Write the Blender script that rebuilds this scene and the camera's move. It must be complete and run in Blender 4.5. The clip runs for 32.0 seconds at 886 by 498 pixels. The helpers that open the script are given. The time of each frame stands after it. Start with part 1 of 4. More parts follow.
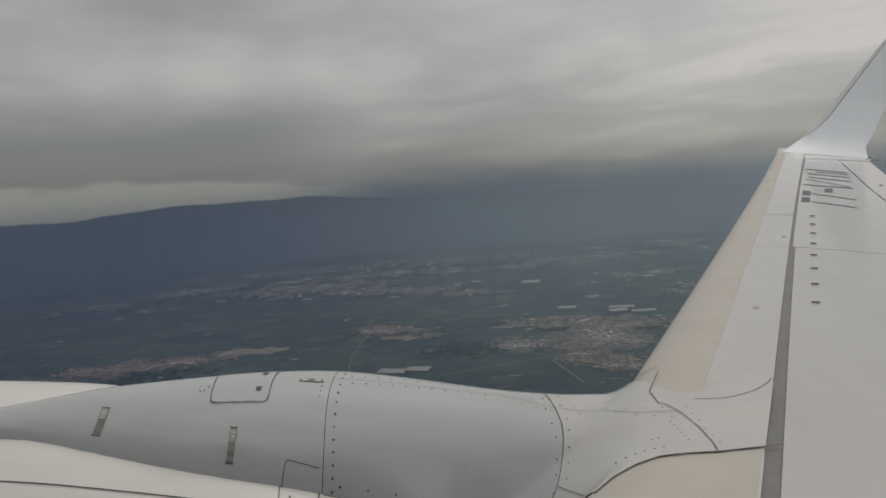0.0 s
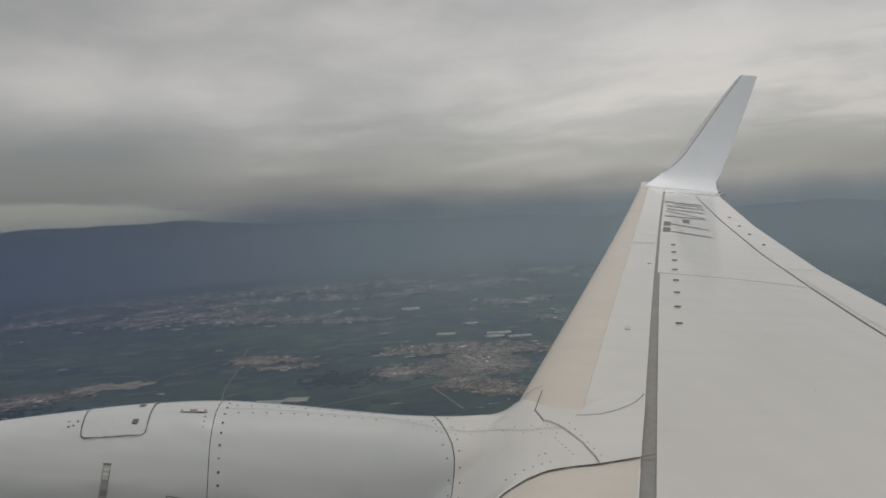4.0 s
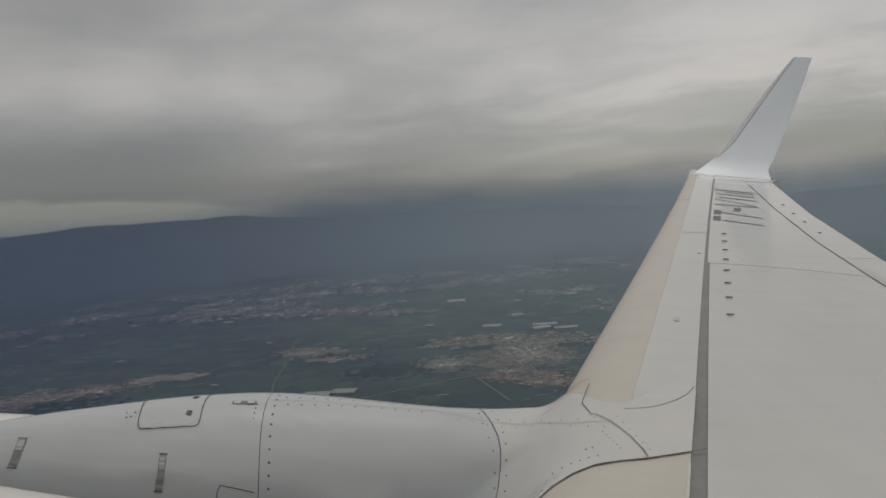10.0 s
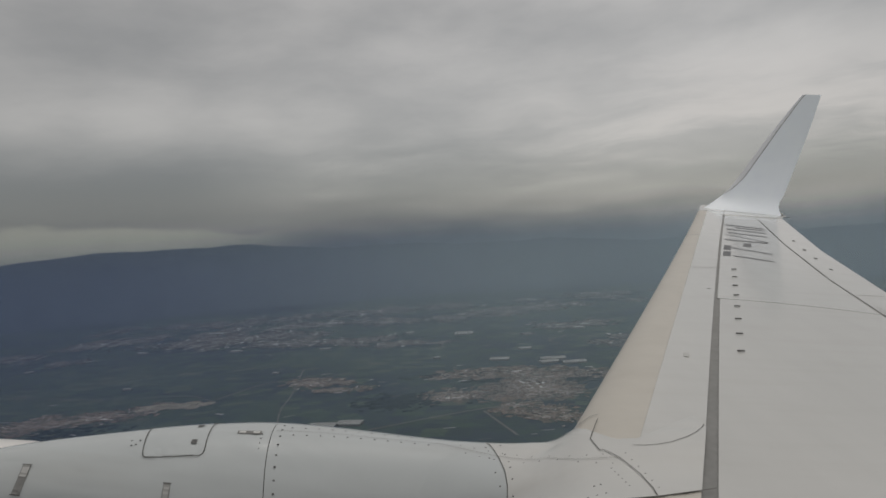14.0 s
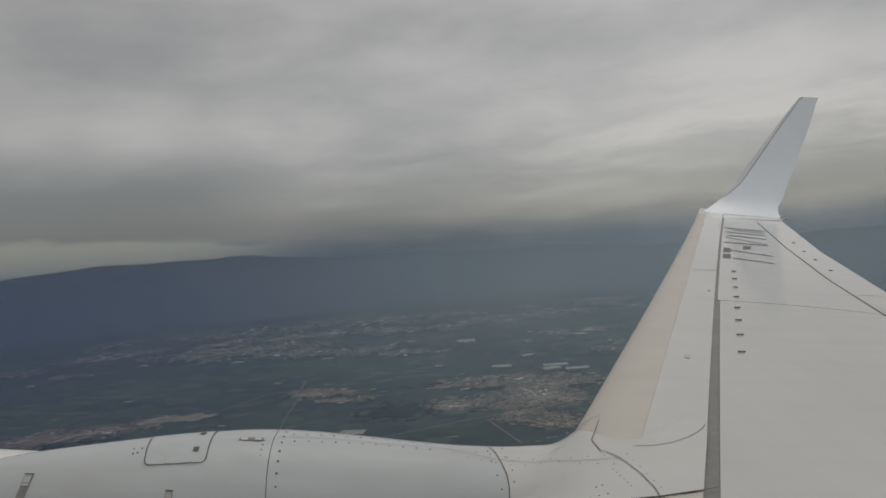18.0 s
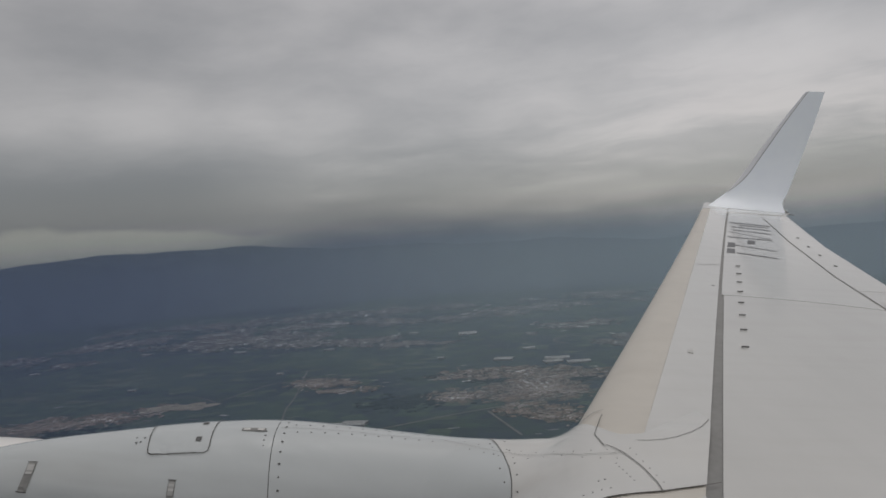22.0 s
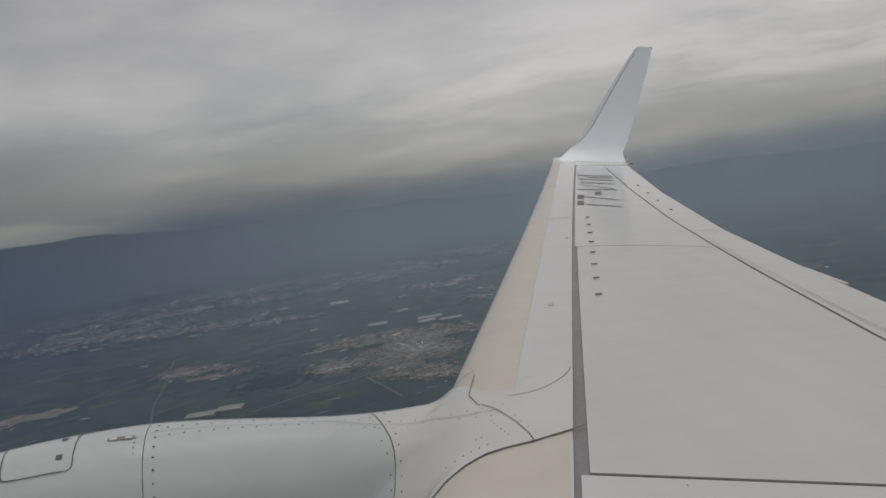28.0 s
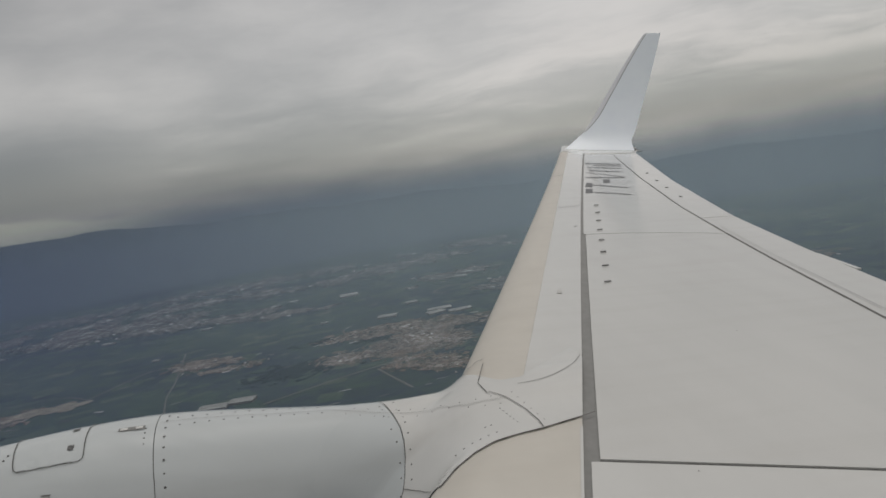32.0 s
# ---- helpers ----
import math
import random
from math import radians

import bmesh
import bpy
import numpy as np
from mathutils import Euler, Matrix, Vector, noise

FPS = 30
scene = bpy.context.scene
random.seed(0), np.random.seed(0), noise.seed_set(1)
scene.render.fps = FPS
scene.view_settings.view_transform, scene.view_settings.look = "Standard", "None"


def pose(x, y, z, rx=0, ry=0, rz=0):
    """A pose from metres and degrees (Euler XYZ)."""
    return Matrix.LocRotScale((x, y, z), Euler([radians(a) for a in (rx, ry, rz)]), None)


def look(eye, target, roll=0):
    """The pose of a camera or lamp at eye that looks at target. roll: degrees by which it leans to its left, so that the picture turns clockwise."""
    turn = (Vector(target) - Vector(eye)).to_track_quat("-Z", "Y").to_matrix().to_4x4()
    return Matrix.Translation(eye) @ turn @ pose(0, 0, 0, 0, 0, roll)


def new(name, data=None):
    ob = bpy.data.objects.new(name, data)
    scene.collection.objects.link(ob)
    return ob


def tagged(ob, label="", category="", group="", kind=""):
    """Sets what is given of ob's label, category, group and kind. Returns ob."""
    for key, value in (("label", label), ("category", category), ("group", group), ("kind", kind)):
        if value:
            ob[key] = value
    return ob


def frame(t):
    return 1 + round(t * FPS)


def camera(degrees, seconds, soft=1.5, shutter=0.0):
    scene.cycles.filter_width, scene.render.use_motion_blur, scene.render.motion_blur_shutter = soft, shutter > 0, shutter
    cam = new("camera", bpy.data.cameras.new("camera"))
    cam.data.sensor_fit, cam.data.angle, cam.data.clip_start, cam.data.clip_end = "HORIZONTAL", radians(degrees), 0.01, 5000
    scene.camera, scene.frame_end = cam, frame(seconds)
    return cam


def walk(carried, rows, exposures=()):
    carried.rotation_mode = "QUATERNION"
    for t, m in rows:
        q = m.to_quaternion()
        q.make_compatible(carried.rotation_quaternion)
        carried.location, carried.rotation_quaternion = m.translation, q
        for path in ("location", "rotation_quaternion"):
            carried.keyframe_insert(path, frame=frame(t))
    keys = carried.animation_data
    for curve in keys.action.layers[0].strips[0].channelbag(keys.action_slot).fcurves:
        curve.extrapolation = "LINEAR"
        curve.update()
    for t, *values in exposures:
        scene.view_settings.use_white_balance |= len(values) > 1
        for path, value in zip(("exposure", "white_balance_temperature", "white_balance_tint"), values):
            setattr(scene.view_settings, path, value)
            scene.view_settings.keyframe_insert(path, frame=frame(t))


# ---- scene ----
cam = camera(66.0, 32.0, soft=1.6)
PATH = [
    (0, (-0.7821, -0.2524, 331.6801), (-1.3678, 9.6973, 330.8710), -4.66),
    (0.5, (-0.8191, -0.2925, 331.6715), (-1.2756, 9.6398, 330.5990), -4.37),
    (1, (-0.8621, -0.2836, 331.6373), (-1.0625, 9.6543, 330.5414), -3.25),
    (1.5, (-0.8562, -0.2789, 331.6363), (-0.9435, 9.6668, 330.6019), -3.12),
    (2, (-0.8335, -0.2841, 331.6503), (-0.2738, 9.6469, 330.6215), -2.75),
    (2.5, (-0.8368, -0.3029, 331.6634), (0.6246, 9.5572, 330.8652), -2.86),
    (3, (-0.8457, -0.3022, 331.6745), (0.4237, 9.5962, 331.0270), -3.36),
    (3.5, (-0.8470, -0.2954, 331.6728), (0.3641, 9.6144, 331.1007), -3.68),
    (5.5, (-0.8466, -0.3008, 331.6659), (0.2127, 9.6323, 331.2004), -4.12),
    (6, (-0.8442, -0.3071, 331.6535), (0.1748, 9.6344, 331.2889), -4.09),
    (6.5, (-0.8505, -0.3018, 331.6604), (0.1666, 9.6403, 331.3133), -3.46),
    (7, (-0.8434, -0.3026, 331.6604), (0.0406, 9.6504, 331.2544), -4.23),
    (7.5, (-0.8405, -0.2952, 331.6626), (-0.0219, 9.6609, 331.2136), -4.36),
    (8, (-0.8398, -0.2937, 331.6579), (-0.1194, 9.6681, 331.1577), -4.43),
    (8.5, (-0.8514, -0.2891, 331.6538), (-0.2602, 9.6726, 331.0035), -4.68),
    (9, (-0.8371, -0.2890, 331.6705), (-0.2650, 9.6647, 330.9010), -4.50),
    (9.5, (-0.8425, -0.2892, 331.6690), (-0.2657, 9.6797, 331.1276), -4.43),
    (10, (-0.8423, -0.2912, 331.6770), (-0.3159, 9.6767, 331.0658), -4.66),
    (10.5, (-0.8393, -0.2880, 331.6801), (-0.3559, 9.6825, 331.0755), -4.67),
    (11, (-0.8402, -0.2833, 331.6864), (-0.4280, 9.6858, 331.0148), -4.42),
    (11.5, (-0.8509, -0.2805, 331.6811), (-0.4712, 9.6931, 331.0576), -4.29),
    (12, (-0.8443, -0.2793, 331.6680), (-0.5438, 9.6949, 331.0217), -4.30),
    (12.5, (-0.8412, -0.2843, 331.6699), (-0.5596, 9.6937, 331.0776), -4.19),
    (13, (-0.8435, -0.2852, 331.6700), (-0.5759, 9.6910, 331.0424), -4.25),
    (13.5, (-0.8424, -0.2849, 331.6824), (-0.6136, 9.6930, 331.0604), -4.14),
    (14, (-0.8439, -0.2977, 331.6778), (-0.4094, 9.6916, 331.5358), -3.88),
    (14.5, (-0.8396, -0.3008, 331.6808), (-0.4431, 9.6894, 331.5115), -3.98),
    (16.5, (-0.8430, -0.3038, 331.6697), (-0.4266, 9.6870, 331.5560), -4.44),
    (17, (-0.8401, -0.3015, 331.6553), (-0.4266, 9.6897, 331.5913), -4.65),
    (17.5, (-0.8363, -0.3065, 331.6582), (-0.4080, 9.6845, 331.6160), -4.59),
    (18, (-0.8363, -0.3121, 331.6535), (-0.4018, 9.6788, 331.6327), -4.70),
    (18.5, (-0.8406, -0.3069, 331.6579), (-0.3477, 9.6804, 331.7032), -4.53),
    (19, (-0.8416, -0.3097, 331.6583), (-0.1375, 9.6553, 332.1014), -4.51),
    (19.5, (-0.8469, -0.3160, 331.6511), (-0.0732, 9.6380, 332.2245), -4.40),
    (20, (-0.8493, -0.3120, 331.6567), (-0.1030, 9.6463, 332.1826), -4.44),
    (20.5, (-0.8476, -0.3162, 331.6556), (-0.1386, 9.6470, 332.1272), -4.42),
    (21, (-0.8463, -0.3064, 331.6453), (-0.4664, 9.6852, 331.4675), -4.48),
    (21.5, (-0.8398, -0.3018, 331.6558), (-0.5358, 9.6880, 331.3315), -4.41),
    (22, (-0.8441, -0.2992, 331.6561), (-0.4588, 9.6920, 331.5211), -4.19),
    (22.5, (-0.8433, -0.3040, 331.6523), (-0.4294, 9.6875, 331.6047), -4.23),
    (23, (-0.8425, -0.3075, 331.6579), (-0.4006, 9.6824, 331.6862), -4.26),
    (23.5, (-0.8463, -0.3003, 331.6528), (-0.4940, 9.6935, 331.6777), -4.30),
    (24, (-0.8449, -0.3096, 331.6503), (-0.4792, 9.6834, 331.7685), -4.54),
    (24.5, (-0.8444, -0.3039, 331.6613), (-0.4996, 9.6901, 331.7487), -4.63),
    (25, (-0.8366, -0.3019, 331.6745), (-0.4533, 9.6907, 331.7653), -4.66),
    (25.5, (-0.8034, -0.2950, 331.6994), (0.8285, 9.5077, 330.5844), -8.90),
    (26, (-0.8343, -0.3221, 331.7067), (1.5088, 9.3229, 330.4901), -8.13),
    (26.5, (-0.8275, -0.3179, 331.7037), (1.4189, 9.3455, 330.4515), -8.35),
    (28.5, (-0.8270, -0.3271, 331.7141), (1.3979, 9.3909, 330.9331), -9.06),
    (29, (-0.8260, -0.3192, 331.7021), (1.2711, 9.4209, 330.8470), -9.27),
    (29.5, (-0.8185, -0.3171, 331.7004), (1.1548, 9.4611, 330.9980), -9.36),
    (30, (-0.8224, -0.3118, 331.7015), (1.0971, 9.4662, 330.8568), -9.68),
    (30.5, (-0.8145, -0.3099, 331.7012), (1.1986, 9.4401, 330.7583), -9.83),
    (31, (-0.8251, -0.3154, 331.6945), (1.1642, 9.4479, 330.8477), -10.00),
    (31.5, (-0.8226, -0.3053, 331.7002), (1.1294, 9.4599, 330.7894), -9.72),
    (32, (-0.8195, -0.3107, 331.6923), (1.2824, 9.4184, 330.7312), -9.53),
]
EXPOSURE = [(0, -0.1, 6650, 10), (0.7, 0.2, 6680, 10), (2, 0.16, 6680, 10), (3, 0.09, 6680, 10), (6, 0.03, 6600, 10), (8, 0.0, 6620, 10), (9, -0.15, 6650, 10), (13, -0.12, 6600, 10), (17, -0.2, 6560, 9),
            (20, -0.04, 6520, 12), (22, -0.1, 6440, 12), (25, -0.08, 6440, 12), (26, -0.13, 6420, 12), (29, -0.06, 6540, 11), (32, 0.03, 6560, 10)]
walk(cam, [(t, look(eye, target, roll)) for t, eye, target, roll in PATH], exposures=EXPOSURE)

# ---- light: a grey overcast ----
world = bpy.data.worlds.new("overcast_sky")
scene.world = world
world.use_nodes = True
wn, wl = world.node_tree.nodes, world.node_tree.links
wn.clear()


def wmath(op, a, b=None, c=None, clamp=False):
    n = wn.new("ShaderNodeMath")
    n.operation, n.use_clamp = op, clamp
    for k, v in enumerate((a, b, c)):
        if v is None:
            continue
        if isinstance(v, (int, float)):
            n.inputs[k].default_value = v
        else:
            wl.new(v, n.inputs[k])
    return n.outputs[0]


def wstep(v, lo, hi):
    n = wn.new("ShaderNodeMapRange")
    n.interpolation_type = "SMOOTHSTEP"
    wl.new(v, n.inputs[0])
    n.inputs[1].default_value, n.inputs[2].default_value = lo, hi
    return n.outputs[0]


def wmix(fac, a, b):
    n = wn.new("ShaderNodeMix")
    n.data_type = "RGBA"
    for v, s in ((fac, n.inputs[0]), (a, n.inputs[6]), (b, n.inputs[7])):
        if isinstance(v, (int, float)):
            s.default_value = v
        elif isinstance(v, tuple):
            s.default_value = (*v, 1)
        else:
            wl.new(v, s)
    return n.outputs[2]


def wnoise(vec, scale, detail=4, rough=0.5):
    n = wn.new("ShaderNodeTexNoise")
    n.inputs["Scale"].default_value, n.inputs["Detail"].default_value, n.inputs["Roughness"].default_value = scale, detail, rough
    wl.new(vec, n.inputs["Vector"])
    return n.outputs[0]


sky = wn.new("ShaderNodeTexSky")
sky.sky_type, sky.sun_disc, sky.sun_elevation, sky.sun_rotation = "NISHITA", False, radians(57), radians(38)
coord = wn.new("ShaderNodeTexCoord")
axes = wn.new("ShaderNodeSeparateXYZ")
wl.new(coord.outputs["Generated"], axes.inputs[0])
dx, dy, dz = axes.outputs
deck = wn.new("ShaderNodeCombineXYZ")
flat = wmath("ADD", wmath("MAXIMUM", dz, 0.0), 0.15)
wl.new(wmath("DIVIDE", dx, flat), deck.inputs[0])
wl.new(wmath("DIVIDE", dy, flat), deck.inputs[1])
azimuth = wmath("ARCTAN2", dx, dy)
rise = wmath("MAXIMUM", wmath("SUBTRACT", dz, 0.02), 0.0)


def stretched(across, up, slant, shift=0.0):
    """Bearing and height drawn out, so that a noise on them lies in long level banks."""
    n = wn.new("ShaderNodeCombineXYZ")
    wl.new(wmath("MULTIPLY", azimuth, across), n.inputs[0])
    wl.new(wmath("ADD", wmath("MULTIPLY", wmath("POWER", rise, 0.8), up), wmath("MULTIPLY", azimuth, slant)), n.inputs[1])
    n.inputs[2].default_value = shift
    return n.outputs[0]


swirl = wmath("MULTIPLY", wmath("SUBTRACT", wnoise(stretched(4.5, 9.0, 0.0, 4.0), 1.0, 3, 0.5), 0.5), 1.1)
broad = wnoise(stretched(1.9, 4.6, -0.3, 1.7), 1.1, 2, 0.45)
banded = wn.new("ShaderNodeCombineXYZ")
wl.new(wmath("MULTIPLY", azimuth, 2.6), banded.inputs[0])
wl.new(wmath("ADD", wmath("MULTIPLY", wmath("POWER", rise, 0.75), 11.0), swirl), banded.inputs[1])
streaks = wnoise(banded.outputs[0], 1.0, 5, 0.55)
fine = wnoise(stretched(9.0, 22.0, -0.6, 2.2), 1.0, 5, 0.58)
puffs = wnoise(stretched(5.0, 10.0, -0.4, 7.3), 1.0, 4, 0.5)
overhead = wnoise(deck.outputs[0], 0.3, 2, 0.4)
mottle = wmath("ADD", wmath("ADD", wmath("MULTIPLY", broad, 0.46), wmath("MULTIPLY", streaks, 0.19)), wmath("ADD", wmath("ADD", wmath("MULTIPLY", fine, 0.10), wmath("MULTIPLY", puffs, 0.18)), wmath("MULTIPLY", overhead, 0.07)))
cloud = wmix(wstep(mottle, 0.33, 0.68), (0.290, 0.284, 0.270), (0.530, 0.510, 0.482))
ragged = wmath("MULTIPLY", wmath("SUBTRACT", wmath("ADD", wmath("MULTIPLY", streaks, 0.5), wmath("MULTIPLY", puffs, 0.5)), 0.5), 0.075)
low = wmath("ADD", dz, ragged)
# dark bellies of the deck, heavier ahead
belly = wmath("MULTIPLY", wmath("MULTIPLY", wstep(low, 0.21, 0.055), wstep(wmath("ADD", wmath("MULTIPLY", streaks, 0.55), wmath("MULTIPLY", broad, 0.45)), 0.62, 0.38)), wmath("ADD", 0.62, wmath("MULTIPLY", wstep(azimuth, 0.1, -0.35), 0.38)))
ahead = wmath("MULTIPLY", wmath("MULTIPLY", wstep(azimuth, 0.0, -0.34), wstep(low, 0.030, 0.055)), wstep(low, 0.19, 0.08))
belly = wmath("MAXIMUM", wmath("MULTIPLY", belly, 0.85), ahead)
cloud = wmix(wmath("MULTIPLY", belly, 0.95), cloud, (0.195, 0.196, 0.192))
# a warm break in the deck out past the wing tip
gleam = wmath("MULTIPLY", wmath("MULTIPLY", wstep(azimuth, 0.02, 0.42), wstep(low, 0.05, 0.11)), wmath("MULTIPLY", wstep(low, 0.27, 0.13), wmath("ADD", 0.30, wmath("MULTIPLY", wstep(streaks, 0.40, 0.60), 0.70))))
cloud = wmix(wmath("MULTIPLY", gleam, 0.6), cloud, (0.645, 0.60, 0.56))
# brighter towards the zenith, as an overcast is
side = wmath("ADD", 0.86, wmath("MULTIPLY", wstep(azimuth, -0.6, 0.5), 0.20))
zenith = wmath("ADD", wmath("ADD", 0.88, wmath("MULTIPLY", wstep(dz, 0.05, 0.24), 0.12)), wmath("MULTIPLY", wstep(dz, 0.3, 1.0), 0.35))
lit = wn.new("ShaderNodeVectorMath")
lit.operation = "SCALE"
wl.new(cloud, lit.inputs[0])
# unseen sky behind the eye, raised to brighten the inboard-facing sides
behind = wmath("ADD", 1.0, wmath("MULTIPLY", wstep(dy, 0.1, -0.7), 0.42))
wl.new(wmath("MULTIPLY", wmath("MULTIPLY", zenith, side), behind), lit.inputs["Scale"])
deck_colour = wmix(0.012, lit.outputs[0], sky.outputs[0])
# rain haze under the deck, and the pale gap over the hills ahead
haze = wmix(wstep(dz, -0.015, 0.085), wmix(wstep(azimuth, -0.3, 0.4), (0.066, 0.082, 0.108), (0.084, 0.101, 0.122)), (0.186, 0.195, 0.197))
foot_of_deck = wmath("ADD", low, wmath("MULTIPLY", wstep(azimuth, -0.25, 0.45), 0.034))
colour = wmix(wstep(foot_of_deck, 0.006, 0.088), haze, deck_colour)
shut = wmath("ADD", low, wmath("MULTIPLY", wmath("MAXIMUM", wmath("ADD", azimuth, 0.46), 0.0), 0.075))
torn = wmath("ADD", shut, wmath("MULTIPLY", wmath("SUBTRACT", fine, 0.5), 0.05))
gap = wmath("MULTIPLY", wmath("MULTIPLY", wstep(azimuth, -0.08, -0.36), wstep(dz, -0.030, -0.006)), wstep(torn, 0.056, 0.046))
colour = wmix(wmath("MULTIPLY", gap, 0.9), colour, (0.295, 0.305, 0.270))
backg = wn.new("ShaderNodeBackground")
wl.new(colour, backg.inputs[0])
backg.inputs[1].default_value = 1.0
wout = wn.new("ShaderNodeOutputWorld")
wl.new(backg.outputs[0], wout.inputs[0])

sun = new("sun", bpy.data.lights.new("sun", "SUN"))
sun.data.energy, sun.data.angle, sun.data.color = 0.6, radians(30), (1.0, 0.96, 0.9)
sun.matrix_world = look((0, 0, 900), (-35, -45, 810))

# ---- materials ----


def material(name, colour, rough=0.5, metal=0.0, spread=0.06, scale=6.0, coat=0.0, bump=0.0, stretch=(1, 1, 1), second=None, spec=0.5, stain=0.0):
    """Paint, stone or earth with a broad and a fine variation, on object coordinates."""
    m = bpy.data.materials.new(name)
    m.use_nodes = True
    nt = m.node_tree
    b = nt.nodes["Principled BSDF"]
    tc = nt.nodes.new("ShaderNodeTexCoord")
    mp = nt.nodes.new("ShaderNodeMapping")
    mp.inputs["Scale"].default_value = stretch
    nt.links.new(tc.outputs["Object"], mp.inputs[0])
    tones = []
    for k, (sc, det) in enumerate(((scale * 0.18, 3), (scale, 6))):
        n = nt.nodes.new("ShaderNodeTexNoise")
        n.inputs["Scale"].default_value, n.inputs["Detail"].default_value = sc, det
        nt.links.new(mp.outputs[0], n.inputs["Vector"])
        tones.append(n)
    add = nt.nodes.new("ShaderNodeMath")
    add.operation = "ADD"
    nt.links.new(tones[0].outputs[0], add.inputs[0])
    nt.links.new(tones[1].outputs[0], add.inputs[1])
    ramp = nt.nodes.new("ShaderNodeMapRange")
    ramp.inputs[1].default_value, ramp.inputs[2].default_value = 0.65, 1.35
    nt.links.new(add.outputs[0], ramp.inputs[0])
    mix = nt.nodes.new("ShaderNodeMix")
    mix.data_type = "RGBA"
    nt.links.new(ramp.outputs[0], mix.inputs[0])
    lo = second or tuple(c * (1 - spread) for c in colour)
    hi = colour if second else tuple(min(1, c * (1 + spread)) for c in colour)
    mix.inputs[6].default_value, mix.inputs[7].default_value = (*lo, 1), (*hi, 1)
    nt.links.new(mix.outputs[2], b.inputs["Base Color"])
    if stain:
        # brown grime drawn out along the airflow
        flow, grime, amount, over = (nt.nodes.new(k) for k in ("ShaderNodeMapping", "ShaderNodeTexNoise", "ShaderNodeMapRange", "ShaderNodeMix"))
        flow.inputs["Scale"].default_value = (0.5, 3.2, 3.2)
        nt.links.new(tc.outputs["Object"], flow.inputs[0])
        nt.links.new(flow.outputs[0], grime.inputs["Vector"])
        grime.inputs["Scale"].default_value, grime.inputs["Detail"].default_value = 1.6, 7
        nt.links.new(grime.outputs[0], amount.inputs[0])
        amount.inputs[1].default_value, amount.inputs[2].default_value, amount.inputs[4].default_value = 0.48, 0.78, stain
        over.data_type = "RGBA"
        nt.links.new(amount.outputs[0], over.inputs[0])
        nt.links.new(mix.outputs[2], over.inputs[6])
        over.inputs[7].default_value = (0.30, 0.255, 0.20, 1)
        nt.links.new(over.outputs[2], b.inputs["Base Color"])
    b.inputs["Roughness"].default_value, b.inputs["Metallic"].default_value = rough, metal
    b.inputs["Coat Weight"].default_value, b.inputs["Coat Roughness"].default_value = coat, 0.06
    b.inputs["Specular IOR Level"].default_value = spec
    if bump:
        bp = nt.nodes.new("ShaderNodeBump")
        bp.inputs["Strength"].default_value, bp.inputs["Distance"].default_value = bump, 0.002
        nt.links.new(tones[1].outputs[0], bp.inputs["Height"])
        nt.links.new(bp.outputs[0], b.inputs["Normal"])
    return m


WHITE = material("wing_white_paint", (0.572, 0.574, 0.561), 0.13, spread=0.03, scale=5, stretch=(1, 0.3, 1), stain=0.09, coat=0.35)
PANEL = material("wing_panel_paint", (0.552, 0.553, 0.540), 0.16, spread=0.03, scale=4, stretch=(1, 0.25, 1), stain=0.08, coat=0.3)
BEIGE = material("slat_beige_paint", (0.508, 0.482, 0.434), 0.38, spread=0.05, scale=5, stain=0.12)
WINGLET = material("winglet_pale_blue_paint", (0.88, 0.93, 1.0), 0.6, spread=0.03, scale=3)
EDGE = material("winglet_bare_metal_edge", (0.40, 0.41, 0.44), 0.38, 0.6, spread=0.08)
SEAL = material("grey_seal", (0.20, 0.20, 0.195), 0.6, spread=0.12, scale=20)
LINE = material("dark_joint", (0.085, 0.082, 0.078), 0.7, spread=0.2, scale=30)
RIVET = material("dark_fastener", (0.11, 0.11, 0.11), 0.5, 0.3)
LETTER = material("dark_grey_lettering", (0.075, 0.08, 0.09), 0.5, spread=0.1)
# two nacelle tones: grey for the hump, whiter for the body below its crease
NACELLE = material("nacelle_pale_grey", (0.49, 0.522, 0.533), 0.22, spread=0.03, scale=3, coat=0.6, stain=0.12)
COWL = material("lower_cowl_white", (0.80, 0.785, 0.765), 0.32, spread=0.03, scale=3, coat=0.2, stain=0.15)
CAP = material("grey_cap", (0.45, 0.45, 0.44), 0.5)
# brown of the shadow band at the reverser's foot, put in as colour
FOOT_SHADE = material("brown_foot_shade", (0.30, 0.27, 0.245), 0.6, spread=0.1, scale=8)
VENT = material("dark_louvre", (0.23, 0.23, 0.225), 0.5, 0.2, spread=0.2, scale=40)

# ---- the aircraft's frame: x aft, y out along the wing, z up from the wing's skin ----
AIR = Matrix.Translation((0, 0, 330)) @ Matrix(((0.991894, 0.000000, 0.127065), (0.022974, 0.983519, -0.179341), (-0.124970, 0.180807, 0.975547))).to_4x4()


def poly(points, v):
    """A line through a few corners (value, at), read at v."""
    for (a, b), (c, d) in zip(points, points[1:]):
        if v <= d or (c, d) == points[-1]:
            return a + (c - a) * (v - b) / (d - b)


def part(name, bm, mat, parent, label="", smooth=False):
    me = bpy.data.meshes.new(name)
    bmesh.ops.recalc_face_normals(bm, faces=bm.faces)
    bm.to_mesh(me)
    bm.free()
    me.materials.append(mat)
    if smooth:
        me.polygons.foreach_set("use_smooth", [True] * len(me.polygons))
    ob = new(name, me)
    if parent:
        ob.parent = parent
    if label:
        tagged(ob, label)
    return ob


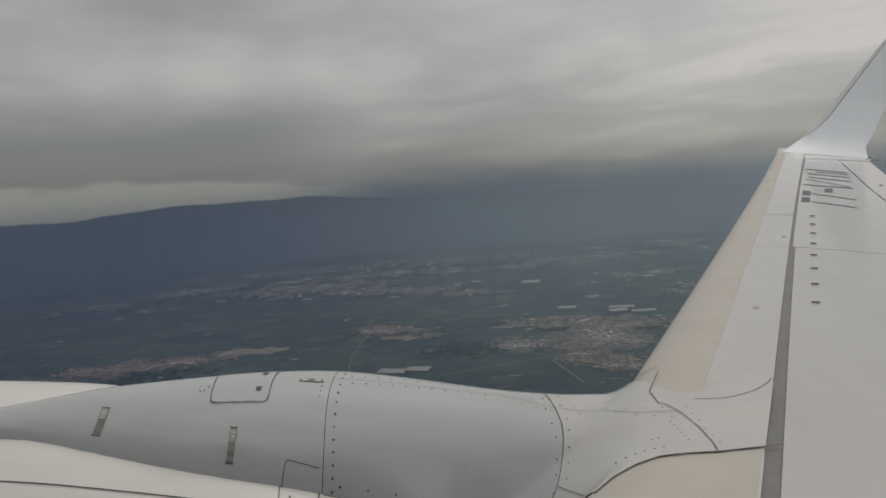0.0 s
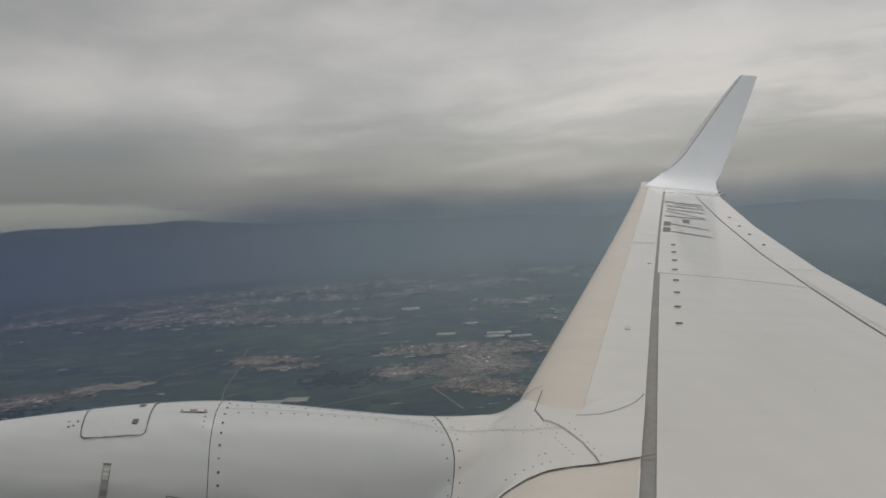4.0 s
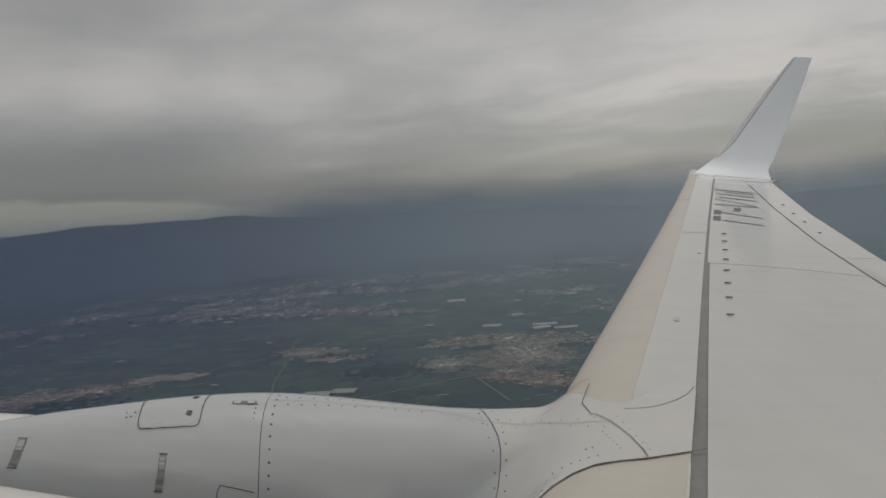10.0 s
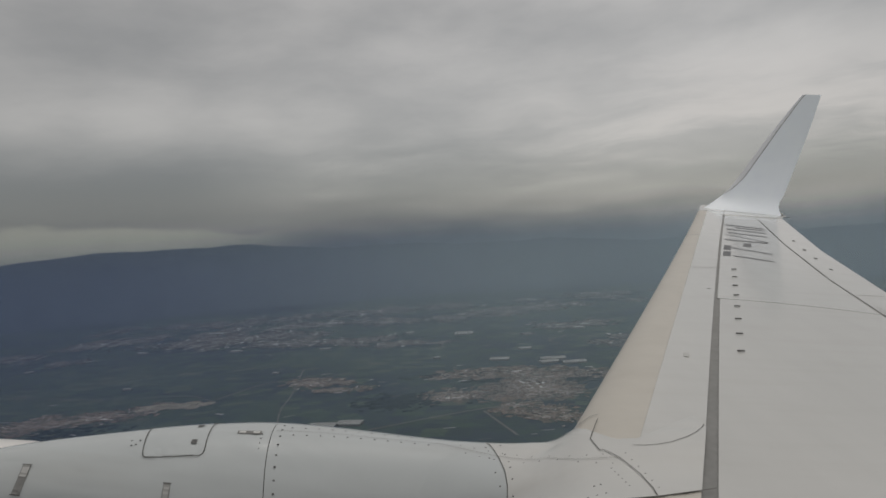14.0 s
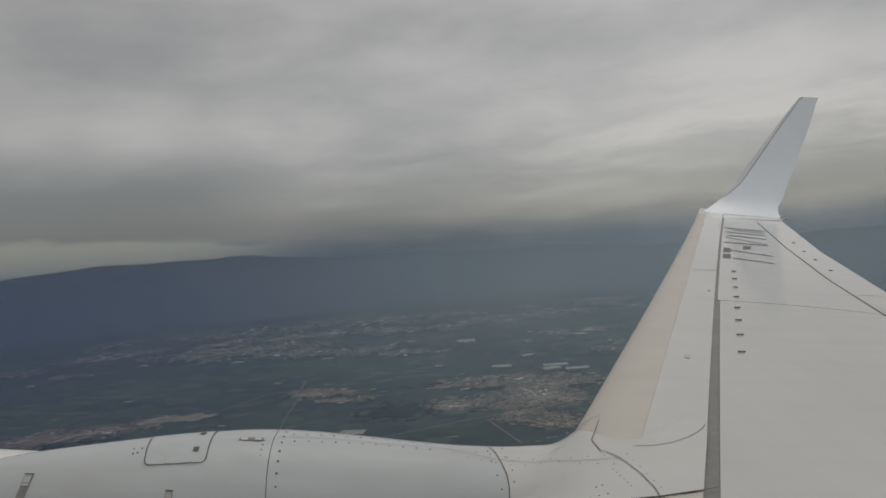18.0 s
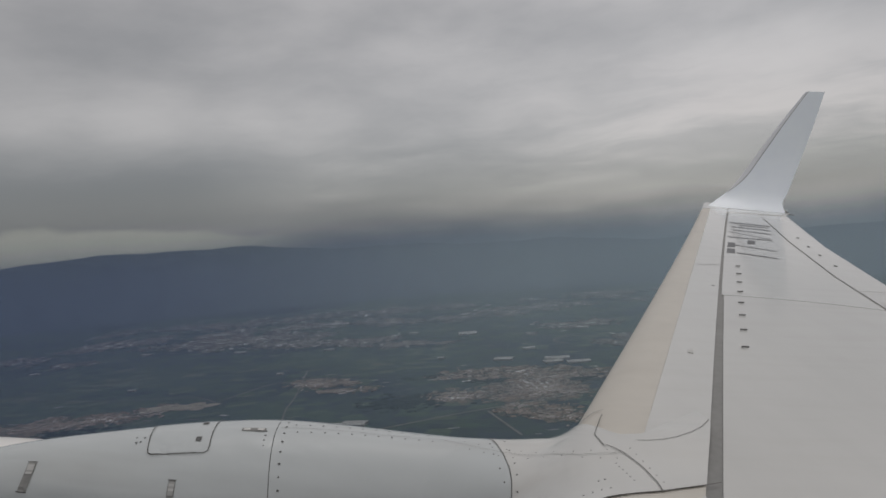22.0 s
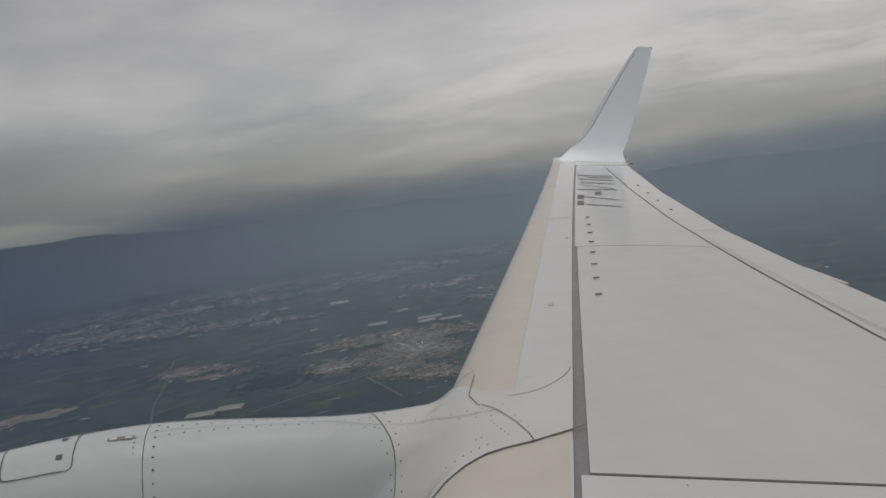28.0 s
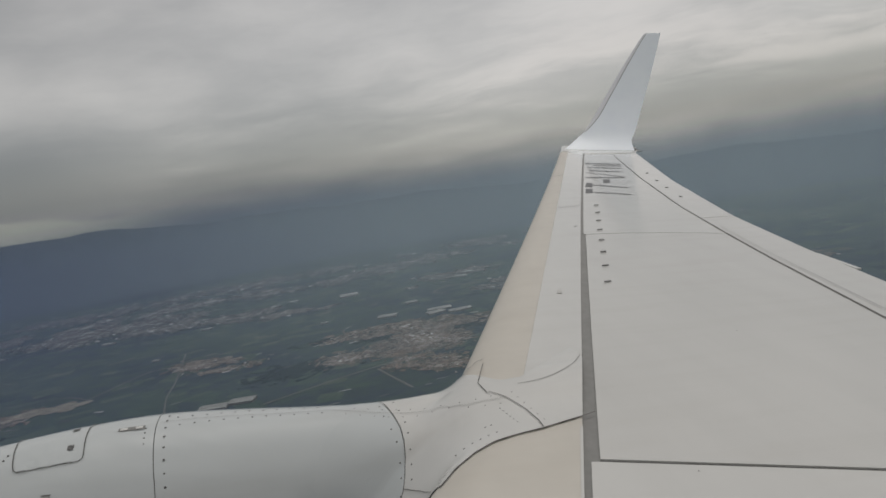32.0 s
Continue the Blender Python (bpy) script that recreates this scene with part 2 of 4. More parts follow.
def thing(name, label, category, kind="", group="", m=None):
    ob = new(name)
    ob.empty_display_size = 0.3
    ob.matrix_world = AIR if m is None else m
    return tagged(ob, label, category, group, kind)


def sheet(f, nu, nv, thick=0.0):
    """A patch f(u, v), u and v from 0 to 1, given a thickness downwards."""
    bm = bmesh.new()
    top = [[bm.verts.new(f(i / nu, j / nv)) for j in range(nv + 1)] for i in range(nu + 1)]
    for i in range(nu):
        for j in range(nv):
            bm.faces.new((top[i][j], top[i + 1][j], top[i + 1][j + 1], top[i][j + 1]))
    if thick:
        low = [[bm.verts.new((v.co.x, v.co.y, v.co.z - thick)) for v in row] for row in top]
        for i in range(nu):
            for j in (0, nv):
                bm.faces.new((top[i][j], top[i + 1][j], low[i + 1][j], low[i][j]))
        for j in range(nv):
            for i in (0, nu):
                bm.faces.new((top[i][j], top[i][j + 1], low[i][j + 1], low[i][j]))
    return bm


def span0(a, b, n):
    return [a + (b - a) * k / (n - 1) for k in range(n)]


def ribbon(path, width, lift, height=None):
    """A flat strip of that width along points (x, y) on the wing's skin."""
    pts = [Vector(p) for p in path]
    bm = bmesh.new()
    pairs = []
    for k, p in enumerate(pts):
        d = (pts[min(k + 1, len(pts) - 1)] - pts[max(k - 1, 0)]).normalized()
        s = Vector((-d.y, d.x)) * width / 2
        pairs.append([bm.verts.new((q.x, q.y, skin(q.x, q.y) + lift)) for q in (p + s, p - s)])
    for (a, b), (c, d) in zip(pairs, pairs[1:]):
        bm.faces.new((a, b, d, c))
    return bm


# ---- wing: plan lines, as x at a place along the span ----


def lead(y):
    if y < 2.75:
        return -0.26 + 0.72 * (y - 2.75)
    k = y - 3.38
    out = -0.098 + 0.513 * k - 0.0011 * k * k
    w = min(1.0, (y - 2.75) / 0.7)
    return out * w + (-0.26 + 0.45 * (y - 2.75)) * (1 - w)


def slat_back(y):
    return 0.282 + 0.481 * (y - 3.29)


def gap_front(y):
    k = y - 2.33
    return 0.186 + 0.4695 * k + 0.00105 * k * k


def gap_width(y):
    return 0.078 - 0.0042 * (y - 2.4) if y < 6.49 else 0.036


FLAP = [(2.78, 1.5), (3.03, 3.45), (3.255, 4.4), (3.42, 5.1), (3.70, 6.15), (4.165, 7.75), (5.05, 10.28), (6.265, 13.43), (6.55, 14.2)]
FLAP2 = [(2.95, 1.5), (3.24, 3.8), (3.40, 4.55), (3.56, 5.3), (3.88, 6.5)]
TRAIL = [(3.30, 1.5), (3.83, 4.25), (4.05, 5.41), (4.44, 7.05), (5.42, 9.9), (7.22, 14.33), (7.42, 14.7)]
TIP = 15.15


def trail(y):
    return poly(TRAIL, y)


def flap(y):
    return poly(FLAP, y)


def skin(x, y):
    """The height of the upper skin: flat, falling over the rounded nose."""
    u, a, h = x - lead(y), 0.34 - 0.016 * y, 0.15 - 0.007 * y
    if u >= a:
        return 0.0
    return -h * (1 - math.sqrt(max(0.0, 1 - (1 - max(u, 0) / a) ** 2)))


airliner = thing("airliner", "white jet airliner in flight with upturned winglet and underwing engine", "aircraft")


def core_point(u, v):
    y = -0.4 + u * (TIP + 0.05)
    le, te = lead(y) + 0.012 + 0.24 * max(0.0, min(1.0, (3.7 - y) / 0.4)), trail(y) - 0.01
    c = te - le
    if v <= 0.5:
        s = 1 - v * 2
        x = le + c * s * s
        return (x, y, skin(x, y) - 0.009)
    s = v * 2 - 1
    x = le + c * s * s
    h = 0.15 - 0.007 * y
    return (x, y, -h - 0.02 - (0.10 * c * 4 * s * (1 - s)) * 0.9 + (h - 0.0) * s * s)


wing = part("wing", sheet(core_point, 40, 36), SEAL, airliner, "white wing with beige slat and grey sealed gaps", True)


def between(front, back, y0, y1, nx, ny, skew=0.0, lift=0.0):
    def f(u, v):
        y = y0 + (y1 - y0) * v
        x = front(y) + (back(y) - front(y)) * u
        yy = y - skew * (x - front(y))
        return (x, yy, skin(x, yy) + lift)
    return sheet(f, nx, ny, 0.008)


def nose(y0, y1, back, n=24, cut=0.0):
    """The skin wrapped round the leading edge."""
    def f(u, v):
        y = y0 + (y1 - y0) * v + cut * (1 - v) ** 4 * (max(0.0, 0.75 - u) / 0.75) ** 0.7
        le, bk = lead(y), back(y)
        if u < 0.3:
            s = 1 - u / 0.3
            h = 0.15 - 0.007 * y
            return (le + 0.18 * s * s, y, -h - 0.10 * s)
        s = (u - 0.3) / 0.7
        x = le + (bk - le) * s ** 1.7
        return (x, y, skin(x, y))
    return sheet(f, 26, n, 0.0)


part("slat", nose(3.25, 10.80, slat_back, 34, 0.2), BEIGE, wing, "beige leading-edge slat", True)
part("slat", nose(10.82, 14.6, slat_back), BEIGE, wing, "beige leading-edge slat", True)


def fixed_edge(u, v):
    y = 3.0 + (14.55 - 3.0) * v ** 1.5
    yy = y + 0.18 + 0.30 * u ** 2.2 * max(0.0, 1 - v * 6)
    a, b = slat_back(yy) + 0.001, gap_front(yy)
    x = a + (b - a) * u
    return (x, yy, skin(x, yy) + 0.002)


def joint_shift(x):
    """How far the chordwise skin joint falls back inboard behind the gap."""
    k = max(0.0, x - 2.2)
    return 0.06 * k + 0.105 * k * k


def outer_skin(u, v):
    y = 6.5 + (13.9 - 6.5) * v
    yy = y
    for _ in range(3):
        a, b = gap_front(yy) + gap_width(yy), flap(yy) - 0.008
        x = a + (b - a) * u
        yy = y - joint_shift(x) * (1 - v)
    return (x, yy, 0.0)


def mid_panel(u, v):
    y = 2.41 + (6.48 - 2.41) * v
    yy = y
    for _ in range(4):
        a, b = gap_front(yy) + gap_width(yy), flap(yy) - 0.012
        x = a + (b - a) * u
        yy = y - 0.32 * (x - 0.28) * (1 - v) - joint_shift(x) * v
    return (x, yy, 0.0)


def in_panel(u, v):
    y = -0.05 + 2.435 * v
    yy = y
    for _ in range(3):
        a, b = gap_front(yy) + 0.035, 2.95
        x = a + (b - a) * u
        yy = y - 0.32 * (x - 0.28) * v
    return (x, yy, 0.0)


part("fixed_leading_edge", sheet(fixed_edge, 10, 60, 0.008), WHITE, wing, "white fixed leading edge panel")
part("main_skin", sheet(outer_skin, 12, 30, 0.008), WHITE, wing, "white outboard wing skin")
part("main_skin", sheet(mid_panel, 14, 24, 0.008), PANEL, wing, "white middle wing skin")
part("main_skin", sheet(in_panel, 10, 8, 0.008), WHITE, wing, "white inboard wing skin")
part("aileron", between(lambda y: flap(y) + 0.006, trail, 7.0, 14.35, 6, 40, lift=-0.004), WHITE, wing, "white aileron")
part("outboard_flap", between(lambda y: flap(y) + 0.03, trail, 1.6, 6.998, 8, 30, lift=-0.006), PANEL, wing, "white outboard flap")
part("flap_gap", ribbon([(flap(y) + 0.008, y) for y in span0(1.6, 6.2, 24)], 0.034, -0.002), LINE, wing, "dark gap ahead of the flap")
part("flap_gap", ribbon([(flap(y), y) for y in span0(6.2, 13.4, 30)], 0.013, 0.005), LINE, wing)
part("flap_joint", ribbon([(poly(FLAP2, y), y) for y in (1.6, 3.8, 4.55, 5.3, 6.5)], 0.007, 0.004), SEAL, wing)


def tip_cap(u, v):
    y = 13.85 + (TIP - 13.85) * v
    a, b = (gap_front(y) - 0.01), trail(min(y, 14.7))
    x = a + (b - a) * u
    yy = y - (0.5 * u * u) * v
    return (x, yy, 0.002)


part("tip_skin", sheet(tip_cap, 10, 8, 0.008), WHITE, wing, "white wing tip skin", True)


def tip_nose(u, v):
    y = 14.5 + (TIP + 0.12 - 14.5) * v
    le, bk = lead(y), gap_front(y) + 0.02
    if u < 0.3:
        s = 1 - u / 0.3
        return (le + 0.12 * s * s, y, -0.045 - 0.08 * s + 0.05 * v * v)
    s = (u - 0.3) / 0.7
    x = le + (bk - le) * s ** 1.6
    return (x, y, skin(x, y) + 0.003 + 0.05 * v * v)


part("tip_nose", sheet(tip_nose, 16, 8), WHITE, wing, "white rounded wing tip nose", True)

# winglet: sections up a curved line
WL = [(5.74, 14.86, 0.004, 7.28, 14.34, 0.004), (6.17, 15.32, 0.13, 7.48, 14.86, 0.18), (6.57, 15.45, 0.45, 7.72, 15.12, 0.43),
      (7.11, 15.65, 1.16, 8.13, 15.52, 1.16), (7.69, 15.86, 1.94, 8.47, 15.80, 1.93), (8.25, 16.05, 2.64, 8.75, 16.05, 2.66), (8.36, 16.07, 2.72, 8.79, 16.08, 2.74)]


def winglet_point(v):
    k = min(int(v * (len(WL) - 1)), len(WL) - 2)
    w = v * (len(WL) - 1) - k
    pts = [WL[max(0, min(len(WL) - 1, k + d))] for d in (-1, 0, 1, 2)]
    return [0.5 * (2 * b + (c - a) * w + (2 * a - 5 * b + 4 * c - d) * w * w + (3 * b - a - 3 * c + d) * w ** 3) for a, b, c, d in zip(*pts)]


def winglet_face(side, lo, hi, grow=0.0):
    def f(u, v):
        w = winglet_point(v)
        a, b = Vector(w[:3]), Vector(w[3:])
        s = lo + (hi - lo) * u
        c = (b - a).length
        d = (b - a).normalized()
        up = (Vector(winglet_point(min(1, v + 0.05))[:3]) - Vector(winglet_point(max(0, v - 0.05))[:3])).normalized()
        n = d.cross(up).normalized()
        t = 0.055 * c * (math.sqrt(max(s, 0)) * 1.5 - s * 1.4 - 0.1 * s * s) * 1.4 * min(1.0, 0.06 + 5 * v) + grow
        return tuple(a + d * (c * s) + n * (t * side))
    return f


def winglet_shell():
    bm = bmesh.new()
    for side in (1, -1):
        f = winglet_face(side, 0.0, 1.0)
        g = [[bm.verts.new(f((i / 12) ** 1.6, j / 26)) for j in range(27)] for i in range(13)]
        for i in range(12):
            for j in range(26):
                bm.faces.new((g[i][j], g[i + 1][j], g[i + 1][j + 1], g[i][j + 1]))
    return bm


winglet = part("winglet", winglet_shell(), WINGLET, wing, "pale blue-white upturned winglet", True)

# ---- nacelle: a broad lower body and the humped cowl that rises out of it ----
BODY_Y, BODY_R = 3.3, 1.15
BODY_Z = [(-1.50, -5.2), (-1.43, -3.1), (-1.73, -1.66), (-1.86, -0.8), (-1.95, 1.8)]
HUMP_Y = [(3.10, -3.7), (3.22, -3.3), (3.34, -2.95), (3.50, -2.44), (3.70, -1.72), (3.68, -1.26), (3.60, -0.84), (3.48, -0.40), (3.42, -0.1), (3.40, 0.8)]
HUMP_R = [(0.06, -3.7), (0.13, -3.3), (0.27, -2.95), (0.42, -2.44), (0.55, -1.72), (0.53, -1.26), (0.47, -0.84), (0.40, -0.40), (0.36, -0.1), (0.32, 0.8)]
HUMP_K = [(0.600, -3.7), (0.566, -3.3), (0.530, -2.98), (0.499, -2.44), (0.484, -2.1), (0.475, -1.72), (0.483, -1.26), (0.494, -0.84), (0.502, -0.40), (0.496, -0.15), (0.483, 0.1), (0.47, 0.8)]


def smooth_poly(points, v):
    return sum(poly(points, v + d) * w for d, w in ((-0.24, 1), (-0.12, 2), (0, 3), (0.12, 2), (0.24, 1))) / 9


def b_rad(x):
    return BODY_R * (1 - 0.22 * max(0, (-x - 3.9) / 1.3) ** 2 - 0.25 * max(0, (x + 0.6) / 2.4) ** 1.5)


def b_point(x, deg, lift=0.0):
    """On the lower body; deg from the crown towards the fuselage."""
    r, a = b_rad(x) + lift, radians(deg)
    y, z = BODY_Y - r * math.sin(a), smooth_poly(BODY_Z, x) + r * math.cos(a)
    k = 1 + 0.022 * max(0.0, min(1.0, (-1.0 - x) / 0.5))
    return (-1.045 + (x + 1.045) * k, y * k, 1.59 + (z - 1.59) * k)


SECTIONS = {}


def hump(x):
    x = round(x, 4)
    if x not in SECTIONS:
        y, r = smooth_poly(HUMP_Y, x), smooth_poly(HUMP_R, x)
        SECTIONS[x] = (y, 1.58 - smooth_poly(HUMP_K, x) * y - r * 1.11, r)
    return SECTIONS[x]


def foot(x):
    """The inboard crease in which the hump meets the body."""
    y = 2.96 + 0.08 * max(0, min(1, (x + 3.1) / 1.4)) + 0.12 * max(0, (-x - 3.1) / 0.6)
    d = y - BODY_Y
    return y, smooth_poly(BODY_Z, x) + math.sqrt(b_rad(x) ** 2 - d * d) - 0.004


LEAN = 0.17


def h_point(x, s, lift=0.0):
    """On the hump: s from -1, its outboard foot, over the crest at 0, to 1, the inboard crease."""
    y, z, r = hump(x)
    fy, fz = foot(x)
    d = math.hypot(fy - y, fz - z)
    turn = math.atan2(y - fy, fz - z)
    last = turn - math.acos(max(-1, min(1, r / max(d, r))))
    r += lift
    if s < -0.5:
        k = (-0.5 - s) * 2
        return (x, y + r + 0.25 * k, z - 1.0 * k)
    if s < 0.6:
        a = -math.pi / 2 + (last + math.pi / 2) * (s + 0.5) / 1.1
        return (x, y - r * math.sin(a), z + r * math.cos(a))
    k = (s - 0.6) / 0.4
    p = Vector((y - r * math.sin(last), z + r * math.cos(last)))
    q = Vector((fy, fz)) + Vector((-math.sin(last), math.cos(last))) * lift
    m = p.lerp(q, k)
    return (x, m.x, m.y)


def lean(x, s):
    """Cowl edges lie square to the engine's own axis, which dips: lower points stand further aft."""
    return x + LEAN * max(0.0, hump(x)[1] + hump(x)[2] - h_point(x, s)[2])


SIGHT = Vector((-1.045, 0.0, 1.59))


def rounded(p):
    """A point of the flat flank set back on to the round of the hump."""
    k, best, far = 1.0, 1.0, 9.0
    while k < 1.10:
        q = SIGHT + (p - SIGHT) * k
        y, z, r = hump(q.x)
        d = math.hypot(q.y - y, q.z - z) - r
        if d < far:
            best, far = k, d
        if d <= 0:
            break
        k += 0.001
    return SIGHT + (p - SIGHT) * best


def c_point(x, s, lift=0.0):
    x = lean(x, s)
    if s < 0.3 or x > -1.02:
        return h_point(x, s, lift)
    w = min(1.0, (-1.02 - x) / 0.55)
    w = w * w * (3 - 2 * w)
    p = Vector(h_point(x, s))
    q = p.lerp(rounded(p), w)
    y, z, r = hump(q.x)
    out = (Vector(h_point(x, s, 0.1)) - p).normalized().lerp(Vector((0, q.y - y, q.z - z)).normalized(), w)
    return q + out * lift


def c_patch(x0, x1, s0, s1, nx, ns, lift=0.0):
    return sheet(lambda u, v: c_point(x0 + (x1 - x0) * u, s0 + (s1 - s0) * v, lift), nx, ns)


def c_line(points, width, lift=0.003):
    """A strip along (x, s) on the hump, width across."""
    bm = bmesh.new()
    pts = [Vector(c_point(x, s, lift)) for x, s in points]
    out = [Vector(c_point(x, s, lift + 0.1)) - p for (x, s), p in zip(points, pts)]
    pairs = []
    for k, p in enumerate(pts):
        d = (pts[min(k + 1, len(pts) - 1)] - pts[max(k - 1, 0)]).normalized()
        side = d.cross(out[k].normalized()).normalized() * width * 0.29
        pairs.append([bm.verts.new(p + side), bm.verts.new(p - side)])
    for (a, b), (c, d) in zip(pairs, pairs[1:]):
        bm.faces.new((a, b, d, c))
    return bm


CUT = -1.70
nacelle = part("engine_nacelle", sheet(lambda u, v: b_point(-5.1 + 6.6 * u, 360 * v), 40, 72), COWL, airliner, "white engine nacelle that bulges out under the fan cowl", True)
part("inlet_lip", sheet(lambda u, v: b_point(-5.12 + 0.3 * math.sin(u * 3.1), 360 * v, 0.004 - 0.18 * (1 - u) ** 2), 8, 60), EDGE, nacelle, "bare metal inlet lip", True)
part("fan_cowl", c_patch(-3.68, CUT - 0.002, -1, 1, 34, 60), NACELLE, nacelle, "pale grey humped fan cowl", True)
part("reverser_cowl", c_patch(CUT + 0.002, 0.6, -1, 1, 40, 60), NACELLE, nacelle, "pale grey reverser cowl", True)
part("cowl_liner", c_patch(-2.0, -1.4, -0.95, 0.98, 10, 40, -0.006), LINE, nacelle, "", True)

# pylon fairing: the hump run smoothly into the wing's nose
SEAM = [(-0.95, 1.75), (-0.63, 2.14), (-0.42, 2.42), (-0.32, 2.53), (-0.21, 2.605), (-0.1, 2.655), (0.02, 2.685), (0.16, 2.712), (0.41, 2.78), (0.5, 2.81)]


def section(x, y):
    """The height of the nacelle's own skin: hump, flank and, past the crease, the lower body."""
    hy, hz, r = hump(x)
    d = (y - hy) / r
    if d > 0.8:
        return hz + 0.6 * r - (d - 0.8) * r * 1.33
    fy, fz = foot(x)
    gone = math.hypot(fy - hy, fz - hz)
    last = math.atan2(hy - fy, fz - hz) - math.acos(max(-1, min(1, r / max(gone, r))))
    py, pz = hy - r * math.sin(last), hz + r * math.cos(last)
    if y > py:
        return hz + r * math.sqrt(max(0.0, 1 - d * d))
    if y > fy:
        return fz + (pz - fz) * (y - fy) / (py - fy)
    return smooth_poly(BODY_Z, x) + math.sqrt(max(0.0, b_rad(x) ** 2 - (y - BODY_Y) ** 2))


def blend(a, b, k):
    h = max(0.0, min(1.0, 0.5 + 0.5 * (a - b) / k))
    return b + (a - b) * h + 0.68 * k * h * (1 - h)


def wing_nose(x, y):
    u = x - lead(y)
    return skin(x, y) if u > 0 else -(0.15 - 0.007 * y) + 1.6 * u


def seam_y(x):
    return poly([(b, a) for a, b in SEAM], x)


def inner_y(x):
    """The fairing's inboard edge: the seam on the wing, then down past the nose."""
    return seam_y(min(x, 0.5)) if x > -0.42 else 2.42 + 0.3 * (x + 0.42)


def swell(x):
    w = max(0.0, min(1.0, (x + 1.0) / 0.75))
    return w * w * (3 - 2 * w)


def raw_fairing(x, y):
    hy, hz, r = hump(x)
    k, top = 0.24, section(x, y)
    if y < hy:
        ys = min(inner_y(x), hy - 0.2)
        t = min(1.0, (hy - y) / (hy - ys))
        top += (hz + r + (wing_nose(x, ys) - hz - r) * t ** 1.8 - top) * swell(x)
        k = (0.24 * (1 - t) ** 0.7 + 0.9 * t * (1 - t) ** 1.5) * (1 - t) ** (0.6 * t) + 0.003
    z = blend(top, wing_nose(x, y), k)
    z = max(z, skin(x, y) - 0.003 if x > lead(y) - 0.02 else -9)
    return z - 0.016 * (1 - swell(x)) ** 2


def fairing(x, y):
    """The raw fairing, eased along its length between crest and seam."""
    hy = hump(x)[0]
    t = max(0.0, min(1.0, (hy - y) / max(0.2, hy - inner_y(x))))
    reach = 0.05 * (1 - t) + 0.20 * math.sin(math.pi * t) ** 0.7 if 0 < t < 1 else 0.05 * (1 - t)
    reach *= swell(x)
    return sum(raw_fairing(x + reach * k / 3, y) * w for k, w in ((-3, 1), (-2, 2), (-1, 3), (0, 4), (1, 3), (2, 2), (3, 1))) / 16


RING = [(-0.60, 2.30), (-0.52, 2.80), (-0.483, 2.875), (-0.46, 2.959), (-0.437, 3.063), (-0.426, 3.148), (-0.422, 3.268), (-0.436, 3.414), (-0.461, 3.557), (-0.475, 3.624), (-0.49, 3.9)]


def fairing_patch(u, v, fore=False):
    """Ahead of the ring joint, or behind it."""
    y = 3.1
    for _ in range(4):
        ring = poly(RING, y)
        x = -1.0 + (ring - 0.002 + 1.0) * u if fore else ring + (0.70 - ring) * u
        low_edge = inner_y(x) + 0.14 * max(0.0, min(1.0, (-0.40 - x) / 0.07))
        y0, y1 = max(low_edge, 2.336 + (x - 0.186) / 0.472, 0), 3.24 + 0.6 * max(0.0, min(1.0, (0.14 - x) / 0.25)) ** 1.5 + 0.36 * max(0.0, (x - 0.25) / 0.45)
        y = min(y0, y1) + (y1 - min(y0, y1)) * v
    return (x, y, fairing(x, y) + 0.005)


part("reverser_fillet", sheet(lambda u, v: fairing_patch(u, v, True), 24, 48), NACELLE, nacelle, "pale grey fillet running aft to the pylon", True)
part("pylon_fairing", sheet(fairing_patch, 44, 48), WHITE, nacelle, "white fairing between nacelle and wing", True)


def krueger(u, v):
    y = 0.1 + 2.72 * v
    fr, bk = lead(y), gap_front(y) - 0.004
    if u < 0.25:
        s = 1 - u / 0.25
        return (fr + 0.16 * s * s, y, -(0.15 - 0.007 * y) - 0.12 * s)
    x = fr + (bk - fr) * ((u - 0.25) / 0.75) ** 1.5
    return (x, y, skin(x, y) + 0.003 - 0.008 * max(0.0, min(1.0, (y - seam_y(min(x, 0.5))) / 0.03)) - 0.035 * max(0.0, min(1.0, (y - seam_y(min(x, 0.5)) - 0.03) / 0.12)))


part("krueger_flap", sheet(krueger, 60, 60), BEIGE, wing, "beige inboard leading-edge flap", True)

# ---- small parts of the wing ----
WL_EDGE = material("winglet_edge_strip", (0.74, 0.75, 0.79), 0.3, 0.0, spread=0.05)


def winglet_strip():
    bm = bmesh.new()
    for side in (1, -1):
        f = winglet_face(side, 0.0, 1.0, 0.0025)
        g = [[bm.verts.new(f((i / 5) * 0.115 * min(1, 0.06 + j / 5), 0.27 + 0.69 * j / 24)) for j in range(25)] for i in range(6)]
        for i in range(5):
            for j in range(24):
                bm.faces.new((g[i][j], g[i + 1][j], g[i + 1][j + 1], g[i][j + 1]))
    return bm


def winglet_line():
    f = winglet_face(1, 0.0, 1.0, 0.004)
    return sheet(lambda u, v: f(0.115 * min(1, 0.06 + 24 * v / 5) + (0.012 + 0.012 * v) * (u - 0.5), 0.27 + 0.69 * v), 1, 24)


part("winglet_joint", winglet_line(), SEAL, wing)
part("winglet_joint", sheet(lambda u, v: winglet_face(-1, 0.0, 1.0, 0.004)(0.115 * min(1, 0.06 + 24 * v / 5) + (0.012 + 0.012 * v) * (u - 0.5), 0.27 + 0.69 * v), 1, 24), SEAL, wing)
part("winglet_edge", winglet_strip(), WL_EDGE, wing, "pale leading edge strip", True)


